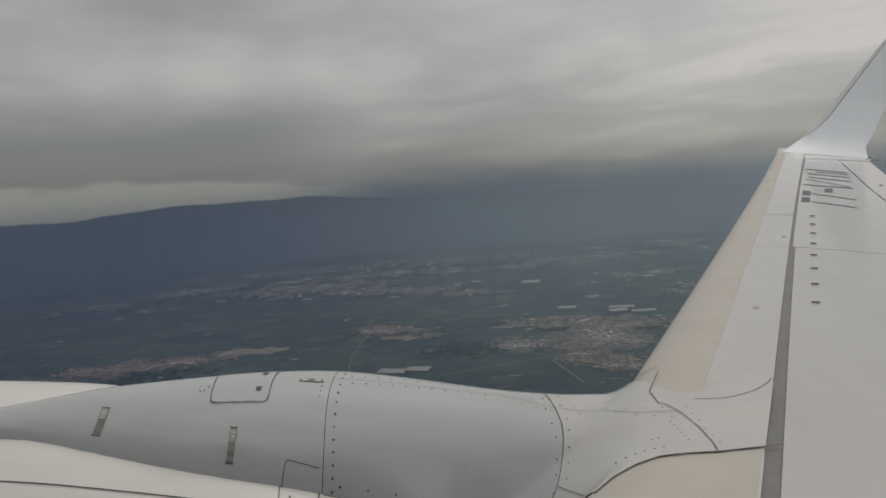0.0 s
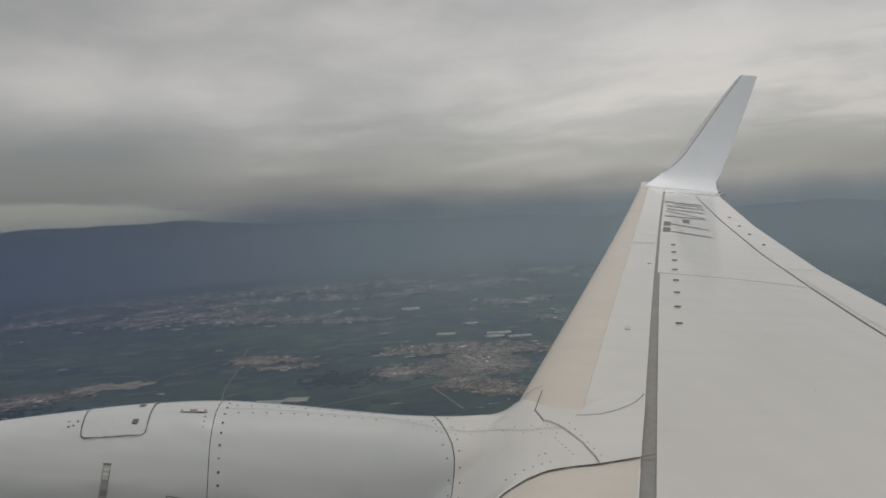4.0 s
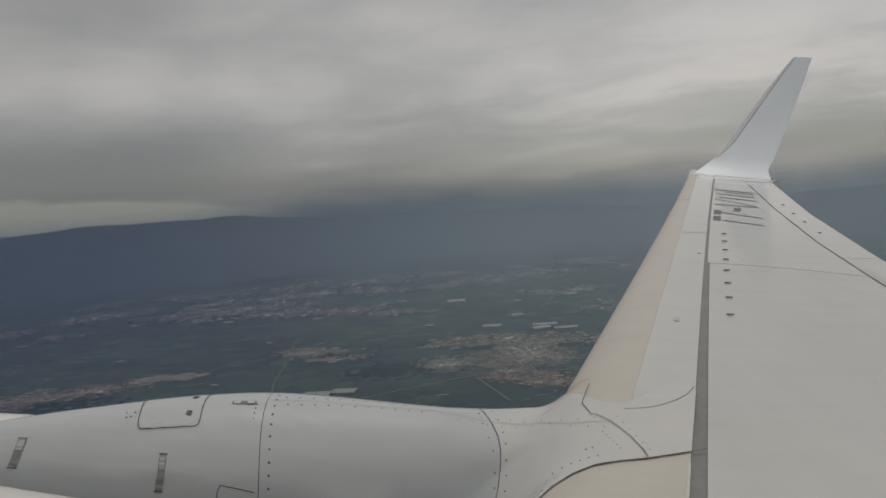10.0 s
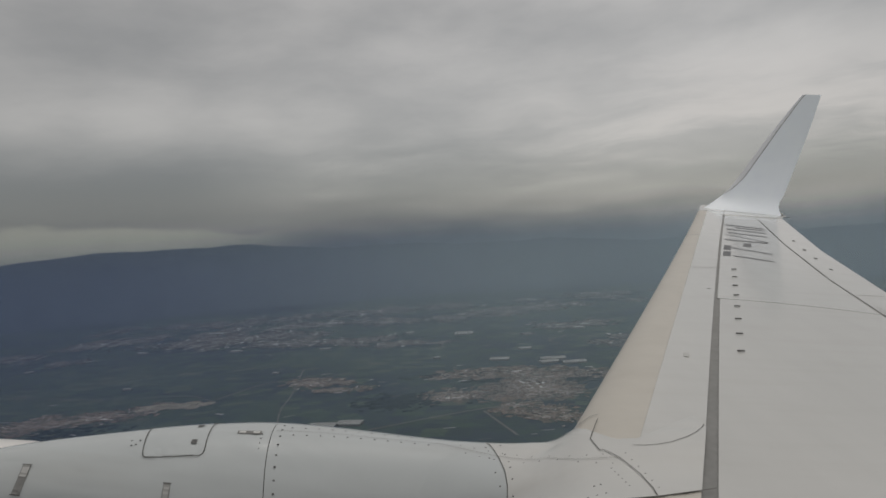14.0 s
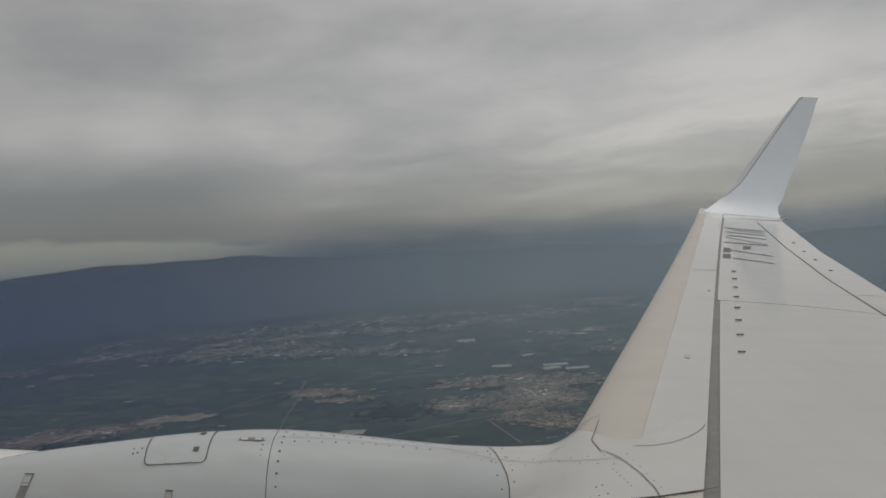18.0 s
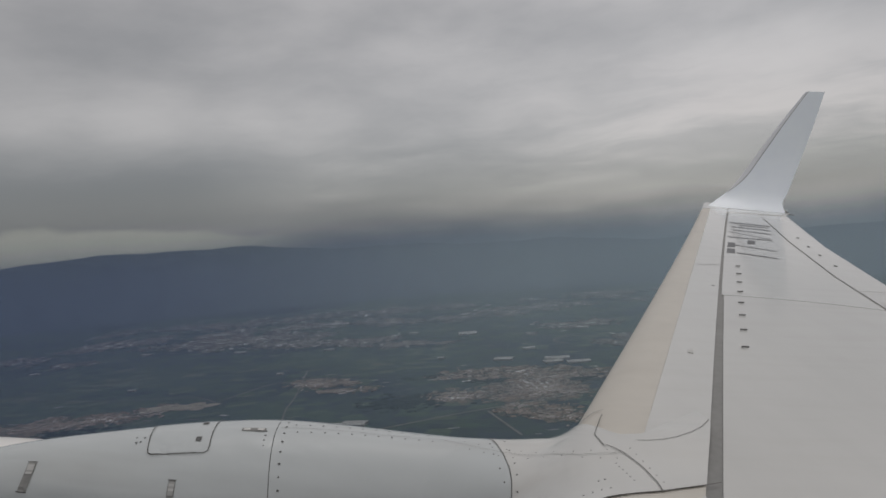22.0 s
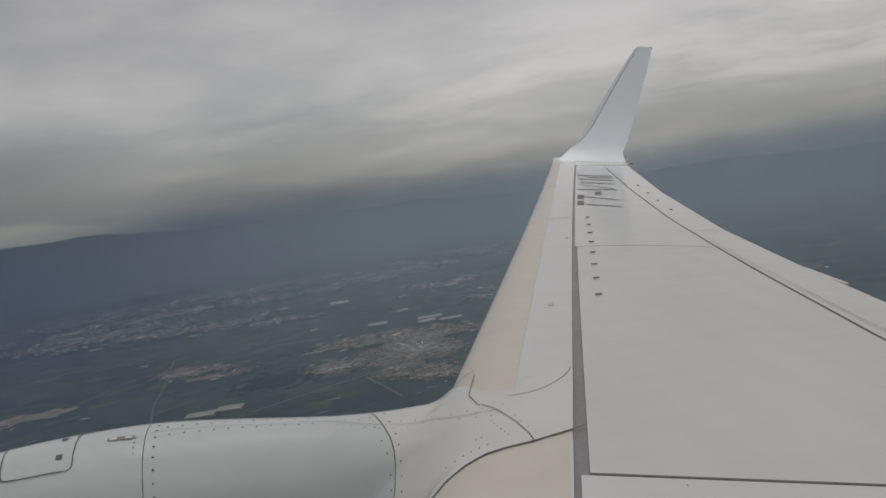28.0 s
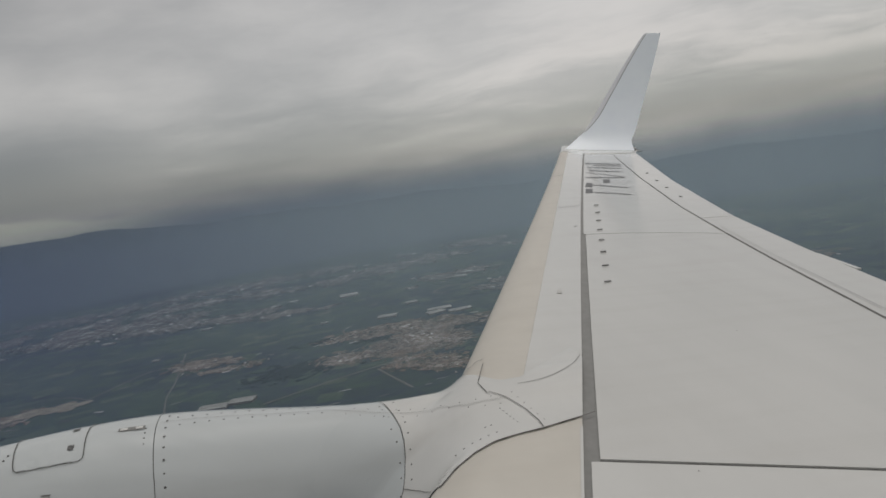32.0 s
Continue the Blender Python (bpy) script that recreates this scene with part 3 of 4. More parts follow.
def box(cx, cy, cz, lx, ly, lz, turn=0.0):
    bm = bmesh.new()
    bmesh.ops.create_cube(bm, size=1, matrix=Matrix.Translation((cx, cy, cz)) @ Matrix.Rotation(turn, 4, "Z") @ Matrix.Diagonal((lx, ly, lz, 1)))
    bmesh.ops.bevel(bm, geom=bm.edges[:], offset=min(lx, ly, lz) * 0.2, segments=1, affect="EDGES")
    return bm


# vortex generators: a row of small fins behind the gap
for k in range(8):
    y = 4.82 + 0.457 * k
    x = 1.60 + 0.4725 * (y - 4.82)
    part("vortex_generator", box(x, y, 0.009, 0.062, 0.010, 0.012, 0.05), VENT, wing)

# dark painted marking bars near the tip: (x, y) to (x, y), width along the span, slant of the ends
MARKS = [(5.03, 12.26, 5.65, 12.01, 0.13, 0), (5.05, 11.95, 5.50, 11.76, 0.12, 0), (4.79, 11.69, 5.35, 11.42, 0.12, 0), (4.61, 11.27, 5.13, 10.98, 0.11, 0),
         (4.44, 11.04, 4.82, 10.40, 0.08, 0), (4.15, 10.45, 4.79, 10.30, 0.09, 0), (4.24, 10.01, 4.35, 9.99, 0.34, 0.09), (3.775, 9.69, 3.88, 9.67, 0.40, 0.1),
         (3.86, 9.69, 4.30, 9.29, 0.085, 0), (3.515, 9.16, 3.62, 9.14, 0.36, 0.09), (3.58, 9.0, 4.01, 8.71, 0.08, 0)]
for x0, y0, x1, y1, w, slant in MARKS:
    bm = bmesh.new()
    bm.faces.new([bm.verts.new((x, y, 0.003)) for x, y in ((x0 - slant, y0 - w / 2), (x1 - slant, y1 - w / 2), (x1 + slant, y1 + w / 2), (x0 + slant, y0 + w / 2))])
    part("marking_bar", bm, LETTER, wing)

# static wicks and small fittings
def rod(p, q, r, n=6):
    bm = bmesh.new()
    p, q = Vector(p), Vector(q)
    m = (q - p).to_track_quat("Z", "Y").to_matrix().to_4x4()
    bmesh.ops.create_cone(bm, segments=n, radius1=r, radius2=r * 0.6, depth=(q - p).length, cap_ends=True, matrix=Matrix.Translation((p + q) / 2) @ m)
    return bm


part("static_wick", rod((7.32, 14.55, 0.0), (7.46, 14.50, -0.005), 0.014), LINE, wing)
part("static_wick", rod((7.22, 14.25, 0.0), (7.40, 14.19, -0.01), 0.010), LINE, wing)
part("light_fairing", box(7.35, 14.62, 0.02, 0.22, 0.06, 0.05, -0.3), WHITE, wing)
part("flap_vane", box(4.03, 5.0, -0.03, 0.05, 0.55, 0.02, -0.08), WHITE, wing, "white edge of the part-extended flap")
part("filler_cap", box(1.112, 4.67, 0.004, 0.04, 0.09, 0.006, -0.44), CAP, wing)

DISC = bpy.data.meshes.new("fastener")
bm = bmesh.new()
bmesh.ops.create_cone(bm, segments=8, radius1=1.0, radius2=0.8, depth=0.4, cap_ends=True)
bm.to_mesh(DISC)
bm.free()
DISC.materials.append(RIVET)


def fastener(place, out, r, parent):
    ob = new("fastener", DISC)
    ob.parent = parent
    out = Vector(out).normalized()
    ob.matrix_basis = Matrix.LocRotScale(Vector(place), out.to_track_quat("Z", "Y"), (r * 0.92, r * 0.92, r * 0.65))
    return ob


for x, y in ((5.47, 10.75), (5.14, 9.89), (4.88, 9.18), (4.61, 8.40), (2.285, 6.893), (3.23, 3.59), (3.20, 3.45)):
    fastener((x, y, 0.001), (0, 0, 1), 0.016 + 0.0012 * y, wing)

for x, y in ((0.03, 2.143), (0.078, 2.132), (0.655, 2.213), (1.896, 3.603)):
    fastener((x, y, skin(x, y) + 0.003), (0, 0, 1), 0.004, wing)
part("flap_border", ribbon([(gap_front(y) - 0.009, y) for y in span0(0.6, 2.68, 16)], 0.014, 0.0055), WHITE, wing, "white painted border behind the beige flap")

# ---- small parts of the nacelle ----


def c_out(x, s):
    return Vector(c_point(x, s, 0.1)) - Vector(c_point(x, s))


def c_fast(x, s, r=0.0075):
    fastener(c_point(x, s, 0.002), c_out(x, s), r, nacelle)


def span(a, b, n):
    return [a + (b - a) * k / (n - 1) for k in range(n)]


def b_line(points, width, lift=0.004):
    bm = bmesh.new()
    pts = [Vector(b_point(x, d, lift)) for x, d in points]
    out = [Vector(b_point(x, d, lift + 0.1)) - p for (x, d), p in zip(points, pts)]
    pairs = []
    for k, p in enumerate(pts):
        d = (pts[min(k + 1, len(pts) - 1)] - pts[max(k - 1, 0)]).normalized()
        side = d.cross(out[k].normalized()).normalized() * width * 0.30
        pairs.append([bm.verts.new(p + side), bm.verts.new(p - side)])
    for (a, b), (c, d) in zip(pairs, pairs[1:]):
        bm.faces.new((a, b, d, c))
    return bm


def legs(points, n=8):
    """A finer line through the corners given."""
    out = []
    for (a, b), (c, d) in zip(points, points[1:]):
        out += [(a + (c - a) * k / n, b + (d - b) * k / n) for k in range(n)]
    return out + [points[-1]]


part("access_door", sheet(lambda u, v: c_point(-2.384 + 0.078 * v + (0.33 - 0.045 * v) * u, -0.06 + (0.55 - 0.02 * u) * v, 0.002), 12, 16), NACELLE, nacelle, "pale grey access door with dark joint", True)
part("door_joint", c_line(legs([(-2.39, -0.06), (-2.32, 0.455), (-2.312, 0.487), (-2.29, 0.50), (-2.04, 0.481), (-2.024, 0.465), (-2.022, 0.435), (-2.054, -0.06)]), 0.008, 0.005), LINE, nacelle)
part("door_latch", c_patch(-2.115, -2.085, 0.16, 0.20, 2, 2, 0.006), RIVET, nacelle)
part("door_latch", c_patch(-2.10, -2.072, 0.36, 0.397, 2, 2, 0.006), RIVET, nacelle)
for x0, s0, s1, w in ((-2.825, 0.585, 0.81, 0.038), (-2.168, 0.65, 0.868, 0.034)):
    part("louvre", c_patch(x0 - w / 2, x0 + w / 2, s0, s1, 2, 12, 0.003), VENT, nacelle, "dark recessed louvre slot")
    part("louvre_flap", c_patch(x0 - w / 2 + 0.004, x0 + w / 2 - 0.004, s0 + 0.01, s0 + (s1 - s0) * 0.42, 2, 6, 0.006), CAP, nacelle)
    part("louvre_edge", c_line([(x0 - w / 2 - 0.004, s1), (x0 + w / 2 + 0.004, s1)], 0.008, 0.006), LINE, nacelle)
    part("louvre_edge", c_line([(x0 - w / 2 - 0.004, s0), (x0 + w / 2 + 0.004, s0)], 0.006, 0.006), LINE, nacelle)
part("placard", c_patch(-1.885, -1.755, 0.272, 0.306, 4, 2, 0.003), SEAL, nacelle, "small grey placard")
part("placard_face", c_patch(-1.875, -1.84, 0.278, 0.300, 2, 2, 0.005), WHITE, nacelle)
part("placard_face", c_patch(-1.80, -1.765, 0.278, 0.300, 2, 2, 0.005), WHITE, nacelle)
part("panel_joint", c_line(legs([(-1.905, 1.0), (-1.896, 0.83), (-1.885, 0.803), (-1.72, 0.82)]), 0.008), LINE, nacelle)
part("panel_joint", b_line(legs([(-1.87, 9.5), (-1.862, 11.2), (-1.838, 17.2)]), 0.008), LINE, nacelle)
part("panel_joint", b_line(legs([(-1.665, 9.5), (-1.655, 12.5), (-1.636, 16.7), (-1.636, 30)]), 0.012), LINE, nacelle)
part("cowl_joint", b_line(legs([(-4.6, 33), (-2.97, 25.1), (-2.49, 21.6), (-1.838, 17.3), (-1.636, 16.7)]), 0.012), LINE, nacelle, "dark lower cowl joint")
# the shade where the reverser meets the body, laid on as a strip
part("foot_shade_strip", c_patch(CUT + 0.01, -0.75, 0.945, 1.0, 16, 4, 0.004), FOOT_SHADE, nacelle, "brown strip painting the shade along the reverser's foot", True)
part("crown_joint", c_line(legs([(-1.68, 0.255), (-1.10, 0.174), (-0.75, 0.097)]), 0.004), SEAL, nacelle)
for s in span(0.17, 0.93, 12):
    c_fast(CUT + 0.05, s)
for s in span(0.30, 0.42, 4):
    c_fast(CUT - 0.05, s, 0.0065)
for k in range(11):
    x = -1.60 + 0.077 * k
    s = 0.245 - 0.0145 * k
    c_fast(x, s - 0.045, 0.006)
    c_fast(x + 0.02, s + 0.04, 0.006)
for k in range(6):
    c_fast(-1.61 + 0.145 * k, 0.895 - 0.011 * k, 0.009 if k == 0 else 0.0065)
for x, s in ((-2.37, 0.345), (-2.33, 0.345), (-2.36, 0.395), (-2.34, 0.388)):
    c_fast(x - 0.03, s, 0.006)
for x, d in ((-1.812, 15.4), (-1.711, 15.4), (-1.60, 15.4), (-2.666, 25.7), (-2.70, 28.0), (-2.716, 29.4), (-1.85, 18.6), (-1.80, 13.0), (-1.70, 13.2)):
    fastener(b_point(x, d, 0.001), Vector(b_point(x, d, 0.1)) - Vector(b_point(x, d)), 0.0075, nacelle)


def f_line(points, width, lift=0.014):
    bm = bmesh.new()
    pts = [Vector((x, y, fairing(x, y) + lift)) for x, y in points]
    pairs = []
    for k, p in enumerate(pts):
        d = (pts[min(k + 1, len(pts) - 1)] - pts[max(k - 1, 0)]).normalized()
        side = d.cross(Vector((0, 0, 1))).normalized() * width / 2
        pairs.append([bm.verts.new((*(p + side).xy, p.z)), bm.verts.new((*(p - side).xy, p.z))])
    for (a, b), (c, d) in zip(pairs, pairs[1:]):
        bm.faces.new((a, b, d, c))
    return bm


part("fillet_joint", f_line(legs([(x, seam_y(x) - 0.004) for x in (-0.42, -0.32, -0.21, -0.1, 0.03, 0.16, 0.29, 0.41, 0.47)], 6), 0.0065, 0.009), LINE, nacelle, "dark sealed joint along the fillet")
part("ring_joint", f_line(legs([(-0.475, 3.624), (-0.461, 3.557), (-0.436, 3.414), (-0.422, 3.268), (-0.426, 3.148), (-0.437, 3.063), (-0.46, 2.959), (-0.483, 2.875), (-0.52, 2.80)], 5), 0.0034, 0.010), LINE, nacelle, "dark curved joint behind the reverser")
part("ring_joint", f_line(legs([(-0.486, 2.879), (-0.438, 2.742), (-0.407, 2.63)], 5), 0.0045, 0.010), LINE, nacelle)
part("fairing_joint", f_line(legs([(0.013, 3.279), (0.022, 3.139), (0.042, 3.134), (0.097, 3.039), (0.147, 2.903), (0.166, 2.783), (0.163, 2.714)], 6), 0.005, 0.010), LINE, nacelle)
part("fairing_joint", f_line(legs([(0.125, 3.53), (0.08, 3.43), (0.013, 3.279)], 6), 0.004, 0.010), LINE, nacelle)
CREST = [(-0.75, c_point(-0.75, 0.097)[1]), (-0.45, 3.43), (-0.371, 3.39), (-0.278, 3.343), (-0.211, 3.289), (-0.16, 3.195), (-0.105, 3.12), (-0.044, 3.081), (0.03, 3.055), (0.1, 3.046)]
part("crown_joint", f_line(legs(CREST, 6), 0.003, 0.010), SEAL, nacelle)
part("arc_joint", f_line(legs([(0.20, 3.166), (0.254, 3.164), (0.335, 3.174), (0.423, 3.205), (0.525, 3.263), (0.601, 3.328), (0.669, 3.41), (0.703, 3.456)], 6), 0.0032, 0.0075), LINE, nacelle)


def f_fast(x, y, r=0.006):
    fastener((x, y, fairing(x, y) + 0.0047), (0, -0.2, 1), r * 1.1, nacelle)


for y, back, fore in zip((3.56, 3.44, 3.30, 3.19, 3.08, 2.98, 2.87), (-0.405, -0.396, -0.388, -0.394, -0.405, -0.419, -0.442), (-0.49, -0.484, -0.468, -0.458, -0.462, -0.476, -0.50)):
    f_fast(back, y, 0.007)
    f_fast(fore, y - 0.02, 0.007)
for k in range(6):
    f_fast(-0.27 + 0.042 * k, 2.70 + 0.008 * k)
    f_fast(0.03 + 0.007 * k, 2.96 - 0.032 * k, 0.005)
    f_fast(0.14 + 0.012 * k, 3.09 - 0.06 * k, 0.005)
for k in range(11):
    x = -0.70 + 0.073 * k
    y = poly([(b, a) for a, b in CREST], x)
    f_fast(x, y + 0.045, 0.005)
    f_fast(x + 0.02, y - 0.05, 0.005)
f_fast(-0.09, 2.82), f_fast(-0.06, 2.825)

part("slat_end_joint", ribbon(legs([(0.15, 3.60), (0.104, 3.602), (0.043, 3.561), (-0.02, 3.497)], 5), 0.006, 0.008), SEAL, wing)
part("skin_joint", ribbon([(slat_back(8.0) + 0.01, 8.0), (gap_front(8.06), 8.06)], 0.012, 0.006), SEAL, wing)

# ---- fuselage, behind the eye, with the window that it looks through ----
FUSE_Y, FUSE_Z, FUSE_R = -1.75, 1.05, 1.88


def fuselage():
    bm = bmesh.new()
    hole = math.asin(0.53 / FUSE_R)
    half = 0.18 / FUSE_R
    angles = [hole - half, hole + half] + [hole + half + (2 * math.pi - 2 * half) * k / 56 for k in range(1, 56)]
    xs = [-11 + k for k in range(10)] + [-1.19, -0.91] + [k * 1.0 for k in range(0, 10)]
    rows = [[bm.verts.new((x, FUSE_Y + FUSE_R * math.cos(a), FUSE_Z + FUSE_R * math.sin(a))) for a in angles] for x in xs]
    for i in range(len(xs) - 1):
        for j in range(len(angles)):
            if not (j == 0 and i == 10):
                k = (j + 1) % len(angles)
                bm.faces.new((rows[i][j], rows[i + 1][j], rows[i + 1][k], rows[i][k]))
    for end in (rows[0], rows[-1]):
        bm.faces.new(end)
    return bm


# unseen outer skin, greyed to cut the light it throws on the nacelle
FUSE = material("fuselage_dimmed_grey", (0.30, 0.30, 0.305), 0.4, spread=0.05)
fuse = part("fuselage", fuselage(), FUSE, airliner, "grey cabin wall with a window opening", False)


def window_frame():
    bm = bmesh.new()
    cz, cy = 1.58, FUSE_Y + math.sqrt(FUSE_R ** 2 - 0.53 ** 2)
    loops = []
    for grow, dy in ((0.0, 0.01), (0.03, 0.012), (0.03, -0.02), (0.0, -0.02)):
        loop = []
        for k in range(32):
            a = 2 * math.pi * k / 32
            c, s_ = math.cos(a), math.sin(a)
            px = (0.128 + grow) * math.copysign(abs(c) ** 0.6, c)
            pz = (0.165 + grow) * math.copysign(abs(s_) ** 0.6, s_)
            loop.append(bm.verts.new((-1.05 + px, cy + dy - 0.31 * pz, cz + pz)))
        loops.append(loop)
    for a, b in zip(loops, loops[1:] + loops[:1]):
        for k in range(32):
            bm.faces.new((a[k], a[(k + 1) % 32], b[(k + 1) % 32], b[k]))
    return bm


part("window_frame", window_frame(), SEAL, fuse, "grey rounded window frame", True)

# ---- land ----


def land_material(name, colours, scale, spread, rough=0.95):
    """Earth in several tones: patches by a wide noise, mottled by a fine one, and each piece of a joined mesh its own tone."""
    m = bpy.data.materials.new(name)
    m.use_nodes = True
    nt = m.node_tree
    b = nt.nodes["Principled BSDF"]
    geo = nt.nodes.new("ShaderNodeNewGeometry")
    tc = nt.nodes.new("ShaderNodeTexCoord")
    n1, n2 = nt.nodes.new("ShaderNodeTexNoise"), nt.nodes.new("ShaderNodeTexNoise")
    n1.inputs["Scale"].default_value, n1.inputs["Detail"].default_value = scale, 4
    n2.inputs["Scale"].default_value, n2.inputs["Detail"].default_value = scale * 14, 5
    for n in (n1, n2):
        nt.links.new(tc.outputs["Object"], n.inputs["Vector"])
    mix = [nt.nodes.new("ShaderNodeMath") for _ in range(3)]
    for n, (a, b_, op) in zip(mix, ((n1.outputs[0], 1.6, "MULTIPLY"), (n2.outputs[0], 0.7, "MULTIPLY"), (geo.outputs["Random Per Island"], spread, "MULTIPLY"))):
        n.operation = op
        nt.links.new(a, n.inputs[0])
        n.inputs[1].default_value = b_
    add = nt.nodes.new("ShaderNodeMath")
    add.operation = "ADD"
    nt.links.new(mix[0].outputs[0], add.inputs[0])
    nt.links.new(mix[1].outputs[0], add.inputs[1])
    sub = nt.nodes.new("ShaderNodeMath")
    sub.operation = "ADD"
    nt.links.new(add.outputs[0], sub.inputs[0])
    nt.links.new(mix[2].outputs[0], sub.inputs[1])
    fit = nt.nodes.new("ShaderNodeMapRange")
    fit.inputs[1].default_value, fit.inputs[2].default_value = 0.75, 1.55 + spread
    nt.links.new(sub.outputs[0], fit.inputs[0])
    ramp = nt.nodes.new("ShaderNodeValToRGB")
    el = ramp.color_ramp.elements
    while len(el) < len(colours):
        el.new(0.5)
    for k, c in enumerate(colours):
        el[k].position = k / (len(colours) - 1)
        el[k].color = (*c, 1)
    nt.links.new(fit.outputs[0], ramp.inputs[0])
    nt.links.new(ramp.outputs[0], b.inputs["Base Color"])
    b.inputs["Roughness"].default_value = rough
    b.inputs["Specular IOR Level"].default_value = 0.05
    return m


# some of the haze's blue is put into the plain and field tones
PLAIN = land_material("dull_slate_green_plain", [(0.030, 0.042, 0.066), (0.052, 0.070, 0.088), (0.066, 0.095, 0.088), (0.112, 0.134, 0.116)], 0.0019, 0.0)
# distance haze is put into the blue tones of the hills
HILL = land_material("haze_tinted_hills", [(0.072, 0.093, 0.126), (0.081, 0.105, 0.131), (0.086, 0.113, 0.131)], 0.0013, 0.0)
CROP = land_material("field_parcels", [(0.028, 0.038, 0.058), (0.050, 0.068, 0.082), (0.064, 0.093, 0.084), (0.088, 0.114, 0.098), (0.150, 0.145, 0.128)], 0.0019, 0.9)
HOUSE = land_material("town_walls_and_roofs", [(0.070, 0.076, 0.080), (0.105, 0.108, 0.110), (0.200, 0.160, 0.142), (0.225, 0.205, 0.190), (0.27, 0.255, 0.242), (0.72, 0.72, 0.72)], 0.01, 1.6)
# far copy of HOUSE, greyed by haze that is put into the colour
FARHOUSE = land_material("far_town_hazed_walls_and_roofs", [(0.055, 0.066, 0.078), (0.092, 0.100, 0.108), (0.150, 0.142, 0.138), (0.185, 0.182, 0.180), (0.26, 0.256, 0.25), (0.78, 0.78, 0.78)], 0.02, 2.2)
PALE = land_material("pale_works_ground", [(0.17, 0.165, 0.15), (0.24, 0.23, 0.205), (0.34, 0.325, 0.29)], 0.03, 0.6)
# ground of the far towns: haze put in as a bluish grey
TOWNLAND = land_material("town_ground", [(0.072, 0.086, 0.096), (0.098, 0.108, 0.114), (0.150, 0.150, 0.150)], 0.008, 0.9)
ROAD = material("pale_road", (0.135, 0.137, 0.135), 0.9, spread=0.15, scale=0.05, spec=0.1)
SHED = material("pale_shed_roof", (0.25, 0.26, 0.257), 0.6, spread=0.25, scale=0.2)
WALL = material("shed_wall", (0.22, 0.22, 0.22), 0.8, spread=0.1, scale=0.3)
WOOD = land_material("dark_woodland", [(0.026, 0.037, 0.046), (0.034, 0.048, 0.054), (0.046, 0.064, 0.062)], 0.02, 0.5)


def land_height(x, y):
    r = math.hypot(x, y)
    if r < 3800:
        return 0.0
    k = min(1.0, (r - 3800) / 1100)
    a = math.atan2(x, y)
    ridge = 24 * math.sin(a * 5 + 1.2) + 16 * math.sin(a * 13) + 9 * math.sin(a * 29 + 2) + 5 * math.sin(a * 71)
    fall = max(0.0, min(1.0, (a + 0.30) / 0.45)) if a > -1.6 else 0.0
    return (384 + ridge - 130 * fall * fall * (3 - 2 * fall)) * k * k * (3 - 2 * k) + (14 * noise.noise((x / 500, y / 500, 0.3)) + 5 * noise.noise((x / 160, y / 160, 1.3))) * min(1, k * 2)


def ring_land(radii, n, lift=0.0):
    bm = bmesh.new()
    verts = []
    for r in radii:
        verts.append([bm.verts.new((r * math.sin(2 * math.pi * k / n), r * math.cos(2 * math.pi * k / n), land_height(r * math.sin(2 * math.pi * k / n), r * math.cos(2 * math.pi * k / n)) + lift)) for k in range(n)])
    for k in range(n):
        if radii[0] < 100:
            bm.faces.new((verts[0][k], verts[0][(k + 1) % n], verts[0][0])) if 0 < k < n - 1 else None
        for a, b in zip(verts, verts[1:]):
            bm.faces.new((a[k], b[k], b[(k + 1) % n], a[(k + 1) % n]))
    return bm


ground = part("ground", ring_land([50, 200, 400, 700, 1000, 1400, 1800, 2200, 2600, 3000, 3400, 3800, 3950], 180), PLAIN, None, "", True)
tagged(ground, "dull green farmland plain under overcast light", "ground", kind="structure")
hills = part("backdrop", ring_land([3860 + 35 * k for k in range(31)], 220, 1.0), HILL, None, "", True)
tagged(hills, "hills round the plain with haze put into their blue colour", "hills", kind="structure")

rng = random.Random(7)


def parcels():
    """Field parcels in slanted blocks, each a thin slab with its own tone."""
    bm = bmesh.new()
    for bx in range(-17, 18):
        for by in range(5, 27):
            cx, cy = bx * 150 + rng.uniform(-20, 20), by * 150 + rng.uniform(-20, 20)
            if math.hypot(cx, cy) > 3800 or abs(cx) > 0.95 * cy + 200:
                continue
            turn = rng.uniform(-0.5, 0.5)
            cols, rows_ = rng.choice((2, 3)), rng.choice((3, 4, 5))
            for i in range(cols):
                for j in range(rows_):
                    if rng.random() < 0.35:
                        continue
                    w, h = 140 / cols, 140 / rows_
                    px, py = -70 + w * i + w / 2, -70 + h * j + h / 2
                    quad = []
                    lift = rng.uniform(0.1, 0.45)
                    for sx, sy in ((-1, -1), (1, -1), (1, 1), (-1, 1)):
                        qx, qy = px + sx * w * rng.uniform(0.42, 0.5), py + sy * h * rng.uniform(0.40, 0.5)
                        quad.append(bm.verts.new((cx + qx * math.cos(turn) - qy * math.sin(turn), cy + qx * math.sin(turn) + qy * math.cos(turn), lift)))
                    bm.faces.new(quad)
    return bm


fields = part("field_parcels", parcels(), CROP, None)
tagged(fields, "patchwork of dull green and brown fields", "fields", kind="stuff")

